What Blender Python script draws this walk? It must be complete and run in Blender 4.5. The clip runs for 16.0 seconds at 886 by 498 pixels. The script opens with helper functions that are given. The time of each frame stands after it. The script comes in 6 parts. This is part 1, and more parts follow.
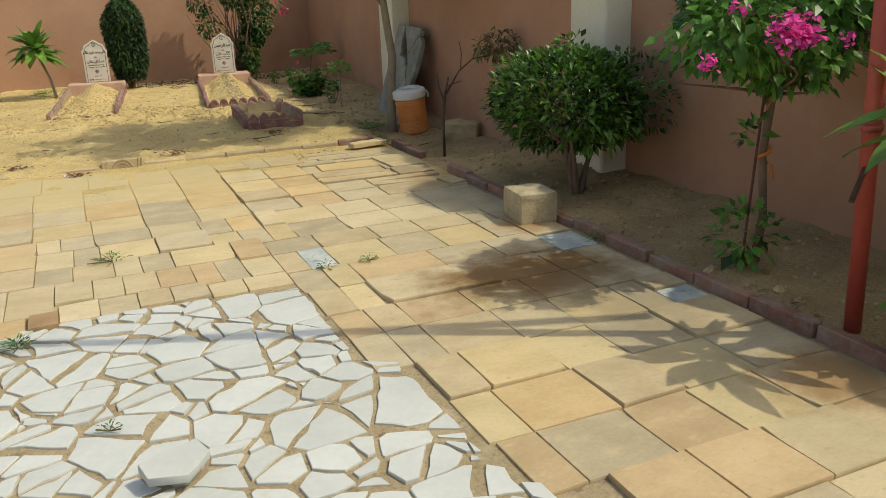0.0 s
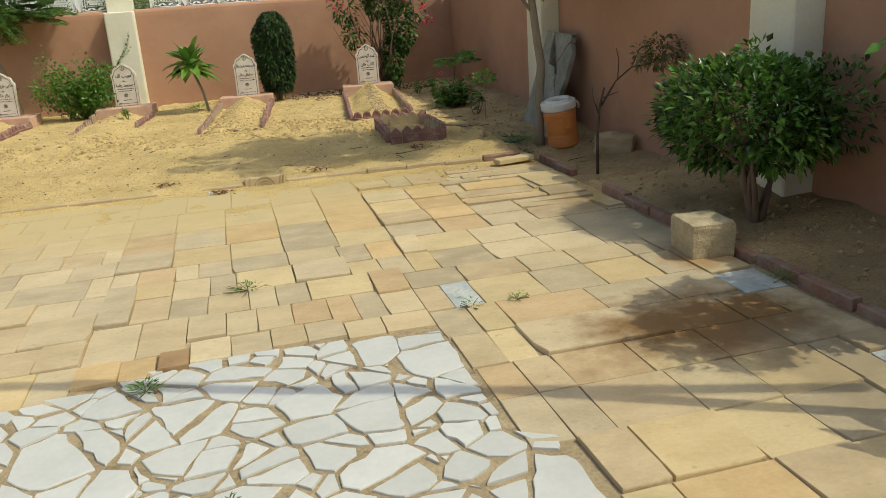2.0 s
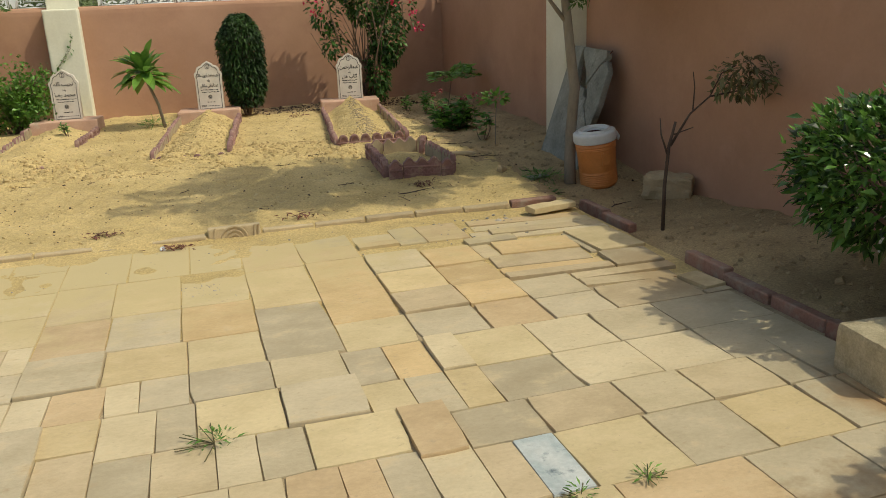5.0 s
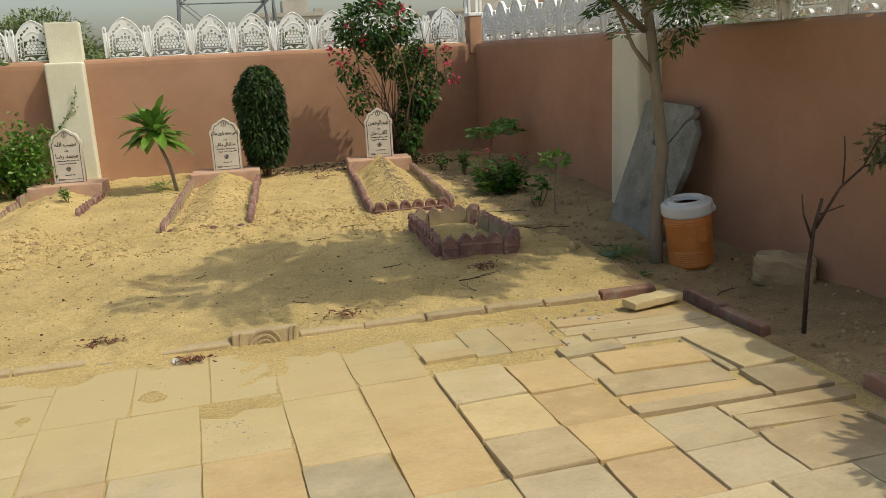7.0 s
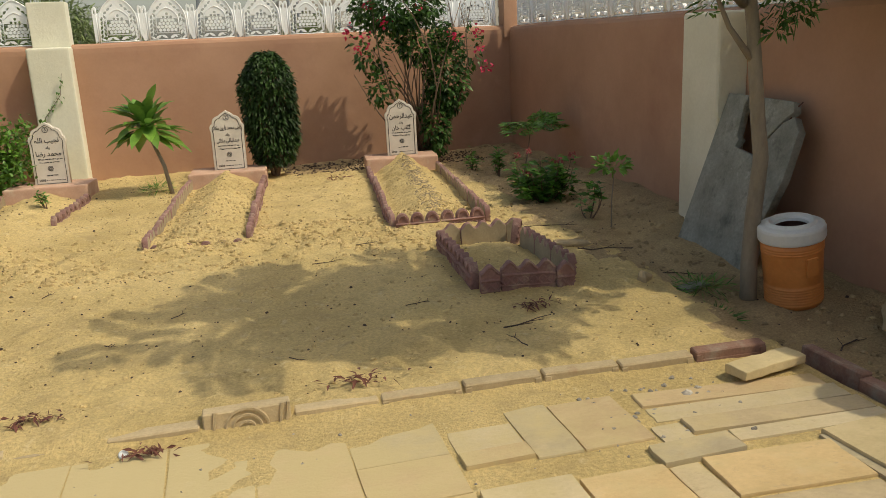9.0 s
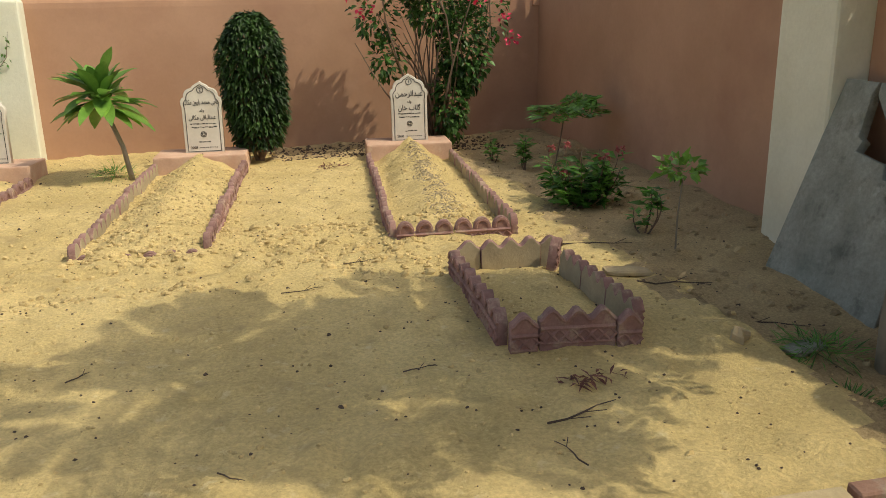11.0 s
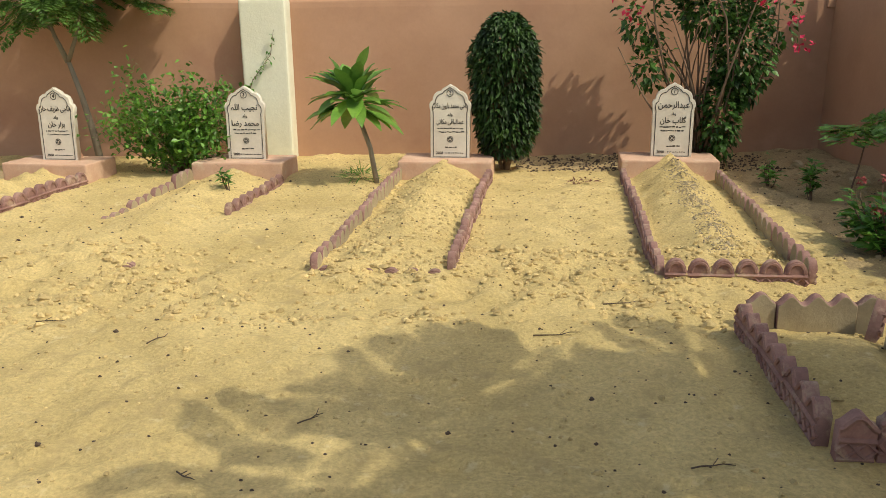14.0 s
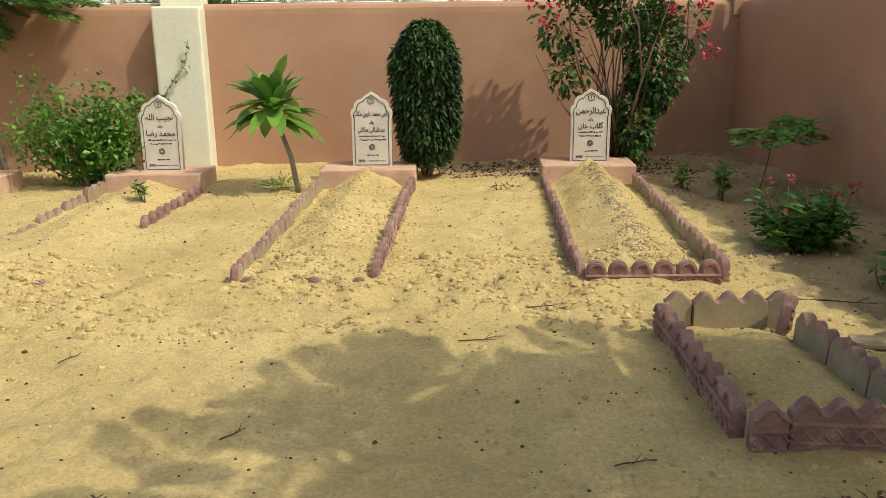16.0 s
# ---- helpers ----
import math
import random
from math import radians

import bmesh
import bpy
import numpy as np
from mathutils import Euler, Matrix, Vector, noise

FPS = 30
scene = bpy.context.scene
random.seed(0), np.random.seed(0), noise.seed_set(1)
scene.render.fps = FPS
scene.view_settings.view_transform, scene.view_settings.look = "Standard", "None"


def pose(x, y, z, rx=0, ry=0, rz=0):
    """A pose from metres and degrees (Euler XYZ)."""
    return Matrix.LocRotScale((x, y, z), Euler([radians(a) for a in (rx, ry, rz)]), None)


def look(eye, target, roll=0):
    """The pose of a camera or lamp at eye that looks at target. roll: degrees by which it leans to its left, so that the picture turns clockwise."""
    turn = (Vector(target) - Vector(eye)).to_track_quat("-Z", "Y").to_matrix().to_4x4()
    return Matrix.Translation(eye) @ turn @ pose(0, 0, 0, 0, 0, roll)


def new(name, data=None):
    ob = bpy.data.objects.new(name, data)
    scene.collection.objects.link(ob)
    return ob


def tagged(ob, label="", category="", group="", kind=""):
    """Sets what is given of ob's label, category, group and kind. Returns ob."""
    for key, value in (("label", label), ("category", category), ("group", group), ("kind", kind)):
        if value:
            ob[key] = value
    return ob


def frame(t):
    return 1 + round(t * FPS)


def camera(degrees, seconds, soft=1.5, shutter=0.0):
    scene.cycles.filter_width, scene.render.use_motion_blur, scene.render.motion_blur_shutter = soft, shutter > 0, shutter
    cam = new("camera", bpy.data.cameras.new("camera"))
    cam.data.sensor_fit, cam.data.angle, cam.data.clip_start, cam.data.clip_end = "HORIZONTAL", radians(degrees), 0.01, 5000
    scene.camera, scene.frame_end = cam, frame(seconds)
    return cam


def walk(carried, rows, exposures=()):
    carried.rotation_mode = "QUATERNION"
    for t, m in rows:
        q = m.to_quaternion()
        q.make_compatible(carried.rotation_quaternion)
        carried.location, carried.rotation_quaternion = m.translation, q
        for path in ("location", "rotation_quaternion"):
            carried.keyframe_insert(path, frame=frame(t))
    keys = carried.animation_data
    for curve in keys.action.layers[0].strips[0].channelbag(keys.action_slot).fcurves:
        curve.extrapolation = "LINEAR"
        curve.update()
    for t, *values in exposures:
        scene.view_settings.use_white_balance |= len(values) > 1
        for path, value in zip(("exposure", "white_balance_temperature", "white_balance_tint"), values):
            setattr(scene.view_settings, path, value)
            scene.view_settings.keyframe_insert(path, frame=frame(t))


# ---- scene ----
cam = camera(57.5, 16.0, 0.5)
PATH = [
    (0, (0.371, 0.219, 1.442), (1.141, 1.955, 0.817), -1.9),
    (0.5, (0.405, 0.233, 1.44), (1.206, 1.959, 0.824), -3.0),
    (1, (0.392, 0.279, 1.451), (1.186, 2.007, 0.832), -2.9),
    (1.5, (0.415, 0.484, 1.448), (1.019, 2.291, 0.839), -3.2),
    (2, (0.475, 0.71, 1.454), (0.929, 2.564, 0.855), -3.9),
    (2.5, (0.482, 0.9, 1.438), (0.956, 2.748, 0.837), -2.5),
    (3, (0.474, 1.169, 1.464), (1.004, 3.009, 0.888), -2.2),
    (3.5, (0.471, 1.441, 1.443), (0.977, 3.286, 0.86), -2.7),
    (3.7, (0.506, 1.566, 1.448), (1.005, 3.414, 0.871), -2.8),
    (5.8, (0.484, 2.756, 1.45), (1.066, 4.569, 0.839), -1.7),
    (6, (0.491, 2.869, 1.457), (1.073, 4.681, 0.841), -1.3),
    (6.5, (0.456, 3.205, 1.473), (1.053, 5.042, 0.954), -0.5),
    (7, (0.438, 3.491, 1.464), (0.985, 5.354, 0.987), -2.7),
    (7.5, (0.52, 3.783, 1.478), (1.011, 5.672, 1.042), -3.3),
    (8, (0.565, 4.036, 1.444), (1.053, 5.918, 0.975), -2.9),
    (8.5, (0.596, 4.364, 1.453), (1.094, 6.239, 0.965), -2.4),
    (9, (0.682, 4.624, 1.438), (1.176, 6.495, 0.933), -2.7),
    (9.2, (0.75, 4.762, 1.441), (1.244, 6.632, 0.931), -2.7),
    (11.3, (1.013, 6.071, 1.34), (1.486, 7.926, 0.76), -0.8),
    (11.5, (1.017, 6.145, 1.341), (1.495, 7.996, 0.751), -0.6),
    (12, (0.974, 6.348, 1.345), (1.437, 8.209, 0.775), 0.2),
    (12.5, (0.92, 6.5, 1.339), (1.309, 8.399, 0.848), 0.1),
    (13, (0.882, 6.534, 1.34), (0.957, 8.466, 0.83), 0.1),
    (13.5, (0.874, 6.54, 1.332), (0.807, 8.469, 0.809), -0.4),
    (14, (0.874, 6.544, 1.338), (0.812, 8.467, 0.79), -0.6),
    (14.5, (0.879, 6.542, 1.349), (0.838, 8.469, 0.814), -1.1),
    (15, (0.883, 6.542, 1.343), (0.88, 8.479, 0.844), -1.6),
    (15.5, (0.888, 6.545, 1.339), (0.99, 8.474, 0.822), -0.9),
    (16, (0.888, 6.55, 1.333), (1.008, 8.474, 0.802), -0.6),
]
EXPOSURE = [(0, 0.14, 6950, 4), (3.5, 0.04, 6950, 4), (6, 0.02, 7000, 5), (9.2, 0.04, 7300, 7), (11.5, 0.35, 7050, 4), (16, 0.36, 6950, 3)]
walk(cam, [(t, look(eye, target, roll)) for t, eye, target, roll in PATH], EXPOSURE)

# ---------- light ----------
SUN = Vector((-0.64, 0.39, -1.0)).normalized()          # the way the sunlight travels
world = bpy.data.worlds.new("sky")
world.use_nodes = True
scene.world = world
wn = world.node_tree.nodes
sky = wn.new("ShaderNodeTexSky")
sky.sky_type, sky.sun_disc = "NISHITA", False
sky.sun_elevation = math.asin(-SUN.z)
sky.sun_rotation = math.atan2(-SUN.x, -SUN.y)
sky.dust_density, sky.air_density = 3.0, 1.0
wn["Background"].inputs["Strength"].default_value = 0.15
haze = wn.new("ShaderNodeHueSaturation")          # a dusty, pale sky
haze.inputs["Saturation"].default_value = 0.78
world.node_tree.links.new(sky.outputs[0], haze.inputs["Color"])
world.node_tree.links.new(haze.outputs[0], wn["Background"].inputs["Color"])
sun_data = bpy.data.lights.new("sun", "SUN")
sun_data.energy, sun_data.angle, sun_data.color = 2.2, radians(0.6), (1.0, 0.94, 0.80)
sun = new("sun", sun_data)
sun.matrix_world = look(-SUN * 30, (0, 0, 0))


# ---------- materials ----------
def surface(name, low, high, scale=4.0, rough=0.85, bump=0.3, grain=60.0, fine=0.25, relief=0.01, spread=0.0, spots=None, hues=None, stretch=(1, 1, 1), metal=0.0, island=False, sheen=0.5, through_light=0.0, patches=()):
    """A worn natural surface: two colours mixed by broad noise, a fine grain, optional piece-to-piece spread, spots and relief."""
    m = bpy.data.materials.new(name)
    m.use_nodes = True
    n, l = m.node_tree.nodes, m.node_tree.links
    b = n["Principled BSDF"]
    b.inputs["Roughness"].default_value, b.inputs["Metallic"].default_value = rough, metal
    b.inputs["Specular IOR Level"].default_value = sheen
    co = n.new("ShaderNodeTexCoord")
    mp = n.new("ShaderNodeMapping")
    mp.inputs["Scale"].default_value = stretch
    geo = n.new("ShaderNodeNewGeometry")
    l.new(geo.outputs["Position"], mp.inputs["Vector"])
    broad, small = n.new("ShaderNodeTexNoise"), n.new("ShaderNodeTexNoise")
    broad.inputs["Scale"].default_value, broad.inputs["Detail"].default_value, broad.inputs["Roughness"].default_value = scale, 6, 0.6
    small.inputs["Scale"].default_value, small.inputs["Detail"].default_value, small.inputs["Roughness"].default_value = grain, 8, 0.68
    l.new(mp.outputs[0], broad.inputs["Vector"])
    l.new(mp.outputs[0], small.inputs["Vector"])
    ramp = n.new("ShaderNodeValToRGB")
    ramp.color_ramp.elements[0].position, ramp.color_ramp.elements[1].position = 0.32, 0.68
    ramp.color_ramp.elements[0].color, ramp.color_ramp.elements[1].color = (*low, 1), (*high, 1)
    l.new(broad.outputs["Fac"], ramp.inputs[0])
    colour = ramp.outputs[0]
    pick = None
    if hues or spread:
        if island:
            pick = geo.outputs["Random Per Island"]
        else:
            pick = n.new("ShaderNodeObjectInfo").outputs["Random"]
    if hues:
        hr = n.new("ShaderNodeValToRGB")
        hr.color_ramp.interpolation = "CONSTANT"
        hr.color_ramp.elements.remove(hr.color_ramp.elements[1])
        for i, c in enumerate(hues):
            e = hr.color_ramp.elements[0] if i == 0 else hr.color_ramp.elements.new(i / len(hues))
            e.color = (*c, 1)
        l.new(pick, hr.inputs[0])
        mx = n.new("ShaderNodeMix")
        mx.data_type, mx.blend_type = "RGBA", "MULTIPLY"
        mx.inputs["Factor"].default_value = 1.0
        l.new(colour, mx.inputs["A"])
        l.new(hr.outputs[0], mx.inputs["B"])
        colour = mx.outputs["Result"]
    hsv = n.new("ShaderNodeHueSaturation")
    l.new(colour, hsv.inputs["Color"])
    mr = n.new("ShaderNodeMapRange")
    mr.inputs["To Min"].default_value, mr.inputs["To Max"].default_value = 1 - fine, 1 + fine
    mr.inputs["From Min"].default_value, mr.inputs["From Max"].default_value = 0.25, 0.75
    l.new(small.outputs["Fac"], mr.inputs["Value"])
    value = mr.outputs[0]
    if spread:
        wh = n.new("ShaderNodeTexWhiteNoise")
        wh.noise_dimensions = "1D"
        l.new(pick, wh.inputs["W"])
        ms = n.new("ShaderNodeMapRange")
        ms.inputs["To Min"].default_value, ms.inputs["To Max"].default_value = 1 - spread, 1 + spread
        l.new(wh.outputs["Value"], ms.inputs["Value"])
        mu = n.new("ShaderNodeMath")
        mu.operation = "MULTIPLY"
        l.new(value, mu.inputs[0])
        l.new(ms.outputs[0], mu.inputs[1])
        value = mu.outputs[0]
    l.new(value, hsv.inputs["Value"])
    colour = hsv.outputs[0]
    for colour2, sc, lo, hi in spots or ():
        sn = n.new("ShaderNodeTexNoise")
        sn.inputs["Scale"].default_value, sn.inputs["Detail"].default_value, sn.inputs["Roughness"].default_value = sc, 5, 0.65
        l.new(mp.outputs[0], sn.inputs["Vector"])
        sr = n.new("ShaderNodeMapRange")
        sr.inputs["From Min"].default_value, sr.inputs["From Max"].default_value = lo, hi
        l.new(sn.outputs["Fac"], sr.inputs["Value"])
        mx = n.new("ShaderNodeMix")
        mx.data_type = "RGBA"
        l.new(sr.outputs[0], mx.inputs["Factor"])
        l.new(colour, mx.inputs["A"])
        mx.inputs["B"].default_value = (*colour2, 1)
        colour = mx.outputs["Result"]
    for sx, sy, rx, ry, colour2, most in patches:          # ragged-rimmed patches of another colour, at their place on the floor
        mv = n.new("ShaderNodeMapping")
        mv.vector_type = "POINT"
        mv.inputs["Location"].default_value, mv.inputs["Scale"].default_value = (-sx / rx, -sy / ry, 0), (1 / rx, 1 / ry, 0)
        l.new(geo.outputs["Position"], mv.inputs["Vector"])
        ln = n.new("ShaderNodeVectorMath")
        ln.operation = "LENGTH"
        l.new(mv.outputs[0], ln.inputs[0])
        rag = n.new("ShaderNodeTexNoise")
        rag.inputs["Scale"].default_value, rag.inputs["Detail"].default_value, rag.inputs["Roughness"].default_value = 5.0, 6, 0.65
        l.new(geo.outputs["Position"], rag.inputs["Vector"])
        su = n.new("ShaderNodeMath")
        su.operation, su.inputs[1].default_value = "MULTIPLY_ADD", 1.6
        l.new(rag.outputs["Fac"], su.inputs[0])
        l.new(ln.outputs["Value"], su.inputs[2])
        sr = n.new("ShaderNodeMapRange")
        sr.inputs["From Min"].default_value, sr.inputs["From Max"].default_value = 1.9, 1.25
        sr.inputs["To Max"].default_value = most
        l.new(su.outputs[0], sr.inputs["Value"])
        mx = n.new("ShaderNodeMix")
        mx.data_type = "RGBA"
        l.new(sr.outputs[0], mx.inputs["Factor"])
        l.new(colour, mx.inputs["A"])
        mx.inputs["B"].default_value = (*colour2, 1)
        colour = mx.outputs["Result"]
    l.new(colour, b.inputs["Base Color"])
    if bump:
        bp = n.new("ShaderNodeBump")
        bp.inputs["Strength"].default_value, bp.inputs["Distance"].default_value = bump, relief
        ad = n.new("ShaderNodeMath")
        ad.operation = "ADD"
        l.new(broad.outputs["Fac"], ad.inputs[0])
        l.new(small.outputs["Fac"], ad.inputs[1])
        l.new(ad.outputs[0], bp.inputs["Height"])
        l.new(bp.outputs[0], b.inputs["Normal"])
    if through_light:
        tr = n.new("ShaderNodeBsdfTranslucent")
        ms2 = n.new("ShaderNodeMixShader")
        ms2.inputs[0].default_value = through_light
        l.new(colour, tr.inputs["Color"])
        l.new(b.outputs[0], ms2.inputs[1])
        l.new(tr.outputs[0], ms2.inputs[2])
        l.new(ms2.outputs[0], n["Material Output"].inputs["Surface"])
    return m


def leafy(name, low, high, rough=0.45, spread=0.35, light=0.3, sheen=0.5):
    return surface(name, low, high, scale=3, rough=rough, bump=0.0, grain=30, fine=0.15, spread=spread, island=True, through_light=light, sheen=sheen)


SAND = surface("sand", (0.48, 0.36, 0.156), (0.625, 0.477, 0.222), 1.6, 0.95, 0.9, 60, 0.30, relief=0.016, sheen=0.15,
               spots=[((0.42, 0.315, 0.15), 7.0, 0.54, 0.74), ((0.62, 0.51, 0.29), 15.0, 0.60, 0.75), ((0.15, 0.105, 0.06), 48.0, 0.665, 0.74)])
SCRUB = surface("dry_scrub_ground", (0.20, 0.18, 0.115), (0.32, 0.285, 0.18), 0.4, 0.95, 0.0, 6, 0.2, sheen=0.1)
SOIL = surface("garden_soil", (0.34, 0.245, 0.13), (0.52, 0.385, 0.205), 2.2, 0.95, 1.0, 80, 0.40, relief=0.018, sheen=0.15,
               spots=[((0.15, 0.105, 0.06), 11.0, 0.58, 0.75)])
PAVEBED = surface("brown_joint_sand", (0.31, 0.24, 0.14), (0.44, 0.355, 0.225), 5, 0.95, 0.8, 70, 0.3, sheen=0.15, spots=[((0.16, 0.12, 0.075), 13.0, 0.56, 0.72)])
STONE_HUES = [(1.0, 0.97, 0.90), (0.95, 0.90, 0.82), (1.02, 0.94, 0.76), (0.86, 0.85, 0.84), (0.98, 0.84, 0.64), (0.98, 0.96, 0.92), (1.04, 0.99, 0.84), (0.80, 0.79, 0.77), (0.92, 0.80, 0.68), (1.0, 0.98, 0.93), (0.9, 0.84, 0.77)]
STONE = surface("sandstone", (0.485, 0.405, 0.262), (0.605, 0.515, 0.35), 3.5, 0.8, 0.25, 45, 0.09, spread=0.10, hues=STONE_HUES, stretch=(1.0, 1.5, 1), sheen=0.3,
                spots=[((0.42, 0.27, 0.12), 2.1, 0.64, 0.95), ((0.55, 0.43, 0.25), 7.0, 0.55, 0.8), ((0.40, 0.31, 0.19), 18.0, 0.60, 0.75), ((0.30, 0.25, 0.18), 60.0, 0.68, 0.77)],
                patches=[(-0.6, 7.45, 3.4, 1.25, (0.52, 0.42, 0.215), 0.9), (2.40, 3.62, 0.66, 0.44, (0.21, 0.115, 0.04), 0.95), (2.62, 3.05, 0.40, 0.45, (0.30, 0.24, 0.15), 0.6), (2.78, 2.10, 0.34, 0.26, (0.30, 0.165, 0.06), 0.8), (2.78, 4.42, 0.20, 0.22, (0.34, 0.19, 0.07), 0.7), (2.80, 5.95, 0.24, 0.50, (0.30, 0.21, 0.11), 0.6)])
WETSTONE = surface("stained_sandstone", (0.30, 0.185, 0.085), (0.43, 0.285, 0.14), 4, 0.6, 0.25, 45, 0.12, spread=0.2)
BLUESTONE = surface("blue_grey_stone", (0.30, 0.36, 0.36), (0.55, 0.56, 0.52), 7, 0.7, 0.3, 40, 0.15, spots=[((0.12, 0.16, 0.17), 12, 0.58, 0.72)])
MARBLE = surface("white_marble", (0.50, 0.515, 0.49), (0.585, 0.595, 0.565), 3, 0.6, 0.12, 35, 0.05, spread=0.07, sheen=0.35,
                 spots=[((0.52, 0.45, 0.32), 8, 0.62, 0.85)])
PLASTER = surface("terracotta_plaster", (0.405, 0.232, 0.148), (0.475, 0.282, 0.185), 1.3, 0.9, 0.16, 30, 0.04, sheen=0.2,
                  spots=[((0.35, 0.185, 0.125), 0.9, 0.52, 0.8), ((0.50, 0.30, 0.21), 2.3, 0.60, 0.85)])
CREAM = surface("cream_paint", (0.66, 0.64, 0.50), (0.76, 0.74, 0.60), 2.5, 0.8, 0.3, 40, 0.04, sheen=0.25, spots=[((0.50, 0.44, 0.33), 5, 0.66, 0.85)])
WHITE = surface("white_painted_concrete", (0.80, 0.83, 0.83), (0.88, 0.90, 0.89), 5, 0.75, 0.2, 50, 0.05, spots=[((0.55, 0.55, 0.52), 9, 0.66, 0.8)])
MAROON = surface("maroon_painted_edging", (0.20, 0.100, 0.088), (0.31, 0.178, 0.148), 8, 0.85, 0.4, 70, 0.15, spread=0.15,
                 spots=[((0.45, 0.34, 0.24), 11, 0.52, 0.75)])
PINKBED = surface("pink_plastered_bed", (0.50, 0.30, 0.21), (0.60, 0.40, 0.29), 5, 0.9, 0.35, 60, 0.08, spots=[((0.62, 0.50, 0.36), 6, 0.58, 0.8)])
HEADSTONE = surface("pale_headstone_marble", (0.58, 0.53, 0.45), (0.68, 0.63, 0.54), 6, 0.55, 0.1, 50, 0.05)
INK = surface("black_inlay", (0.025, 0.022, 0.02), (0.045, 0.04, 0.035), 8, 0.6, 0.0, 60, 0.1)
KERB = surface("worn_red_kerb", (0.25, 0.12, 0.085), (0.34, 0.20, 0.14), 6, 0.85, 0.5, 60, 0.2, spread=0.2,
               spots=[((0.32, 0.26, 0.20), 7, 0.48, 0.68)])
KERBSTONE = surface("sandy_kerb_concrete", (0.40, 0.31, 0.175), (0.51, 0.40, 0.24), 6, 0.9, 0.45, 70, 0.12, spread=0.12,
                    spots=[((0.35, 0.20, 0.11), 3.5, 0.62, 0.80)])
CONCRETE = surface("grey_concrete", (0.21, 0.215, 0.18), (0.33, 0.33, 0.28), 5, 0.9, 0.6, 45, 0.22, spots=[((0.13, 0.13, 0.11), 7, 0.55, 0.72), ((0.42, 0.42, 0.38), 11, 0.62, 0.76)])
BLOCK = surface("yellow_concrete_block", (0.40, 0.33, 0.20), (0.56, 0.48, 0.31), 14, 0.95, 1.0, 90, 0.25)
ORANGE = surface("orange_plastic", (0.55, 0.19, 0.045), (0.66, 0.26, 0.07), 6, 0.5, 0.08, 50, 0.08, spots=[((0.20, 0.09, 0.04), 13, 0.68, 0.76)])
LID = surface("white_plastic", (0.62, 0.64, 0.62), (0.74, 0.75, 0.73), 5, 0.5, 0.05, 50, 0.06, spots=[((0.40, 0.38, 0.33), 14, 0.66, 0.78)])
RED = surface("red_painted_steel", (0.33, 0.055, 0.045), (0.42, 0.085, 0.065), 4, 0.5, 0.15, 40, 0.08, spots=[((0.25, 0.10, 0.07), 9, 0.62, 0.75)])
RUST = surface("rusty_steel", (0.07, 0.035, 0.025), (0.14, 0.06, 0.04), 15, 0.8, 0.3, 60, 0.2)
BARK = surface("smooth_grey_bark", (0.20, 0.165, 0.12), (0.30, 0.255, 0.19), 9, 0.85, 0.4, 50, 0.12, stretch=(1, 1, 0.4))
BROWNBARK = surface("brown_bark", (0.13, 0.085, 0.06), (0.22, 0.15, 0.10), 12, 0.9, 0.4, 50, 0.15, stretch=(1, 1, 0.4))
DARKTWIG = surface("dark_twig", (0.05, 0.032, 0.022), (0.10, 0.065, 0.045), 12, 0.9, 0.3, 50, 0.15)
CLOTH = surface("orange_cloth", (0.50, 0.16, 0.03), (0.62, 0.24, 0.06), 9, 0.9, 0.3, 60, 0.1)
LEAF_DARK = leafy("dark_glossy_leaf", (0.017, 0.040, 0.011), (0.046, 0.095, 0.019), 0.50, 0.7, 0.12, 0.3)
LEAF_SHRUB = leafy("shrub_leaf", (0.042, 0.108, 0.020), (0.125, 0.245, 0.044), 0.25, 0.8, 0.28, 0.6)
LEAF_BRIGHT = leafy("bright_leaf", (0.07, 0.18, 0.028), (0.17, 0.33, 0.05), 0.4, 0.5, 0.35)
LEAF_MID = leafy("bougainvillea_leaf", (0.065, 0.18, 0.03), (0.16, 0.34, 0.06), 0.38, 0.6, 0.45)
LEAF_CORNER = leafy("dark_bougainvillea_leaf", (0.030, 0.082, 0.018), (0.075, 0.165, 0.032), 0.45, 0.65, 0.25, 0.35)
LEAF_PLUM = leafy("plumeria_leaf", (0.10, 0.23, 0.035), (0.20, 0.36, 0.065), 0.38, 0.4, 0.35)
LEAF_FERN = leafy("feathery_leaf", (0.055, 0.13, 0.024), (0.12, 0.22, 0.042), 0.5, 0.35, 0.3)
LEAF_DRY = leafy("dry_leaf", (0.12, 0.085, 0.04), (0.15, 0.16, 0.06), 0.7, 0.4, 0.2)
PINK = leafy("magenta_bract", (0.70, 0.05, 0.36), (0.86, 0.13, 0.52), 0.6, 0.3, 0.45)
CRIMSON = leafy("crimson_bract", (0.55, 0.02, 0.07), (0.72, 0.05, 0.13), 0.6, 0.25, 0.3)
DULLRED = leafy("dull_red_petal", (0.30, 0.06, 0.06), (0.42, 0.12, 0.11), 0.6, 0.25, 0.3)
FARGREEN = surface("far_foliage", (0.10, 0.15, 0.06), (0.19, 0.24, 0.09), 2, 0.9, 0.0, 8, 0.2)
FARWALL = surface("far_building_wall", (0.40, 0.37, 0.32), (0.50, 0.46, 0.40), 0.3, 0.9, 0.0, 3, 0.08)
GLASSDARK = surface("dark_window", (0.06, 0.065, 0.07), (0.10, 0.10, 0.11), 1, 0.3, 0.0, 3, 0.05)
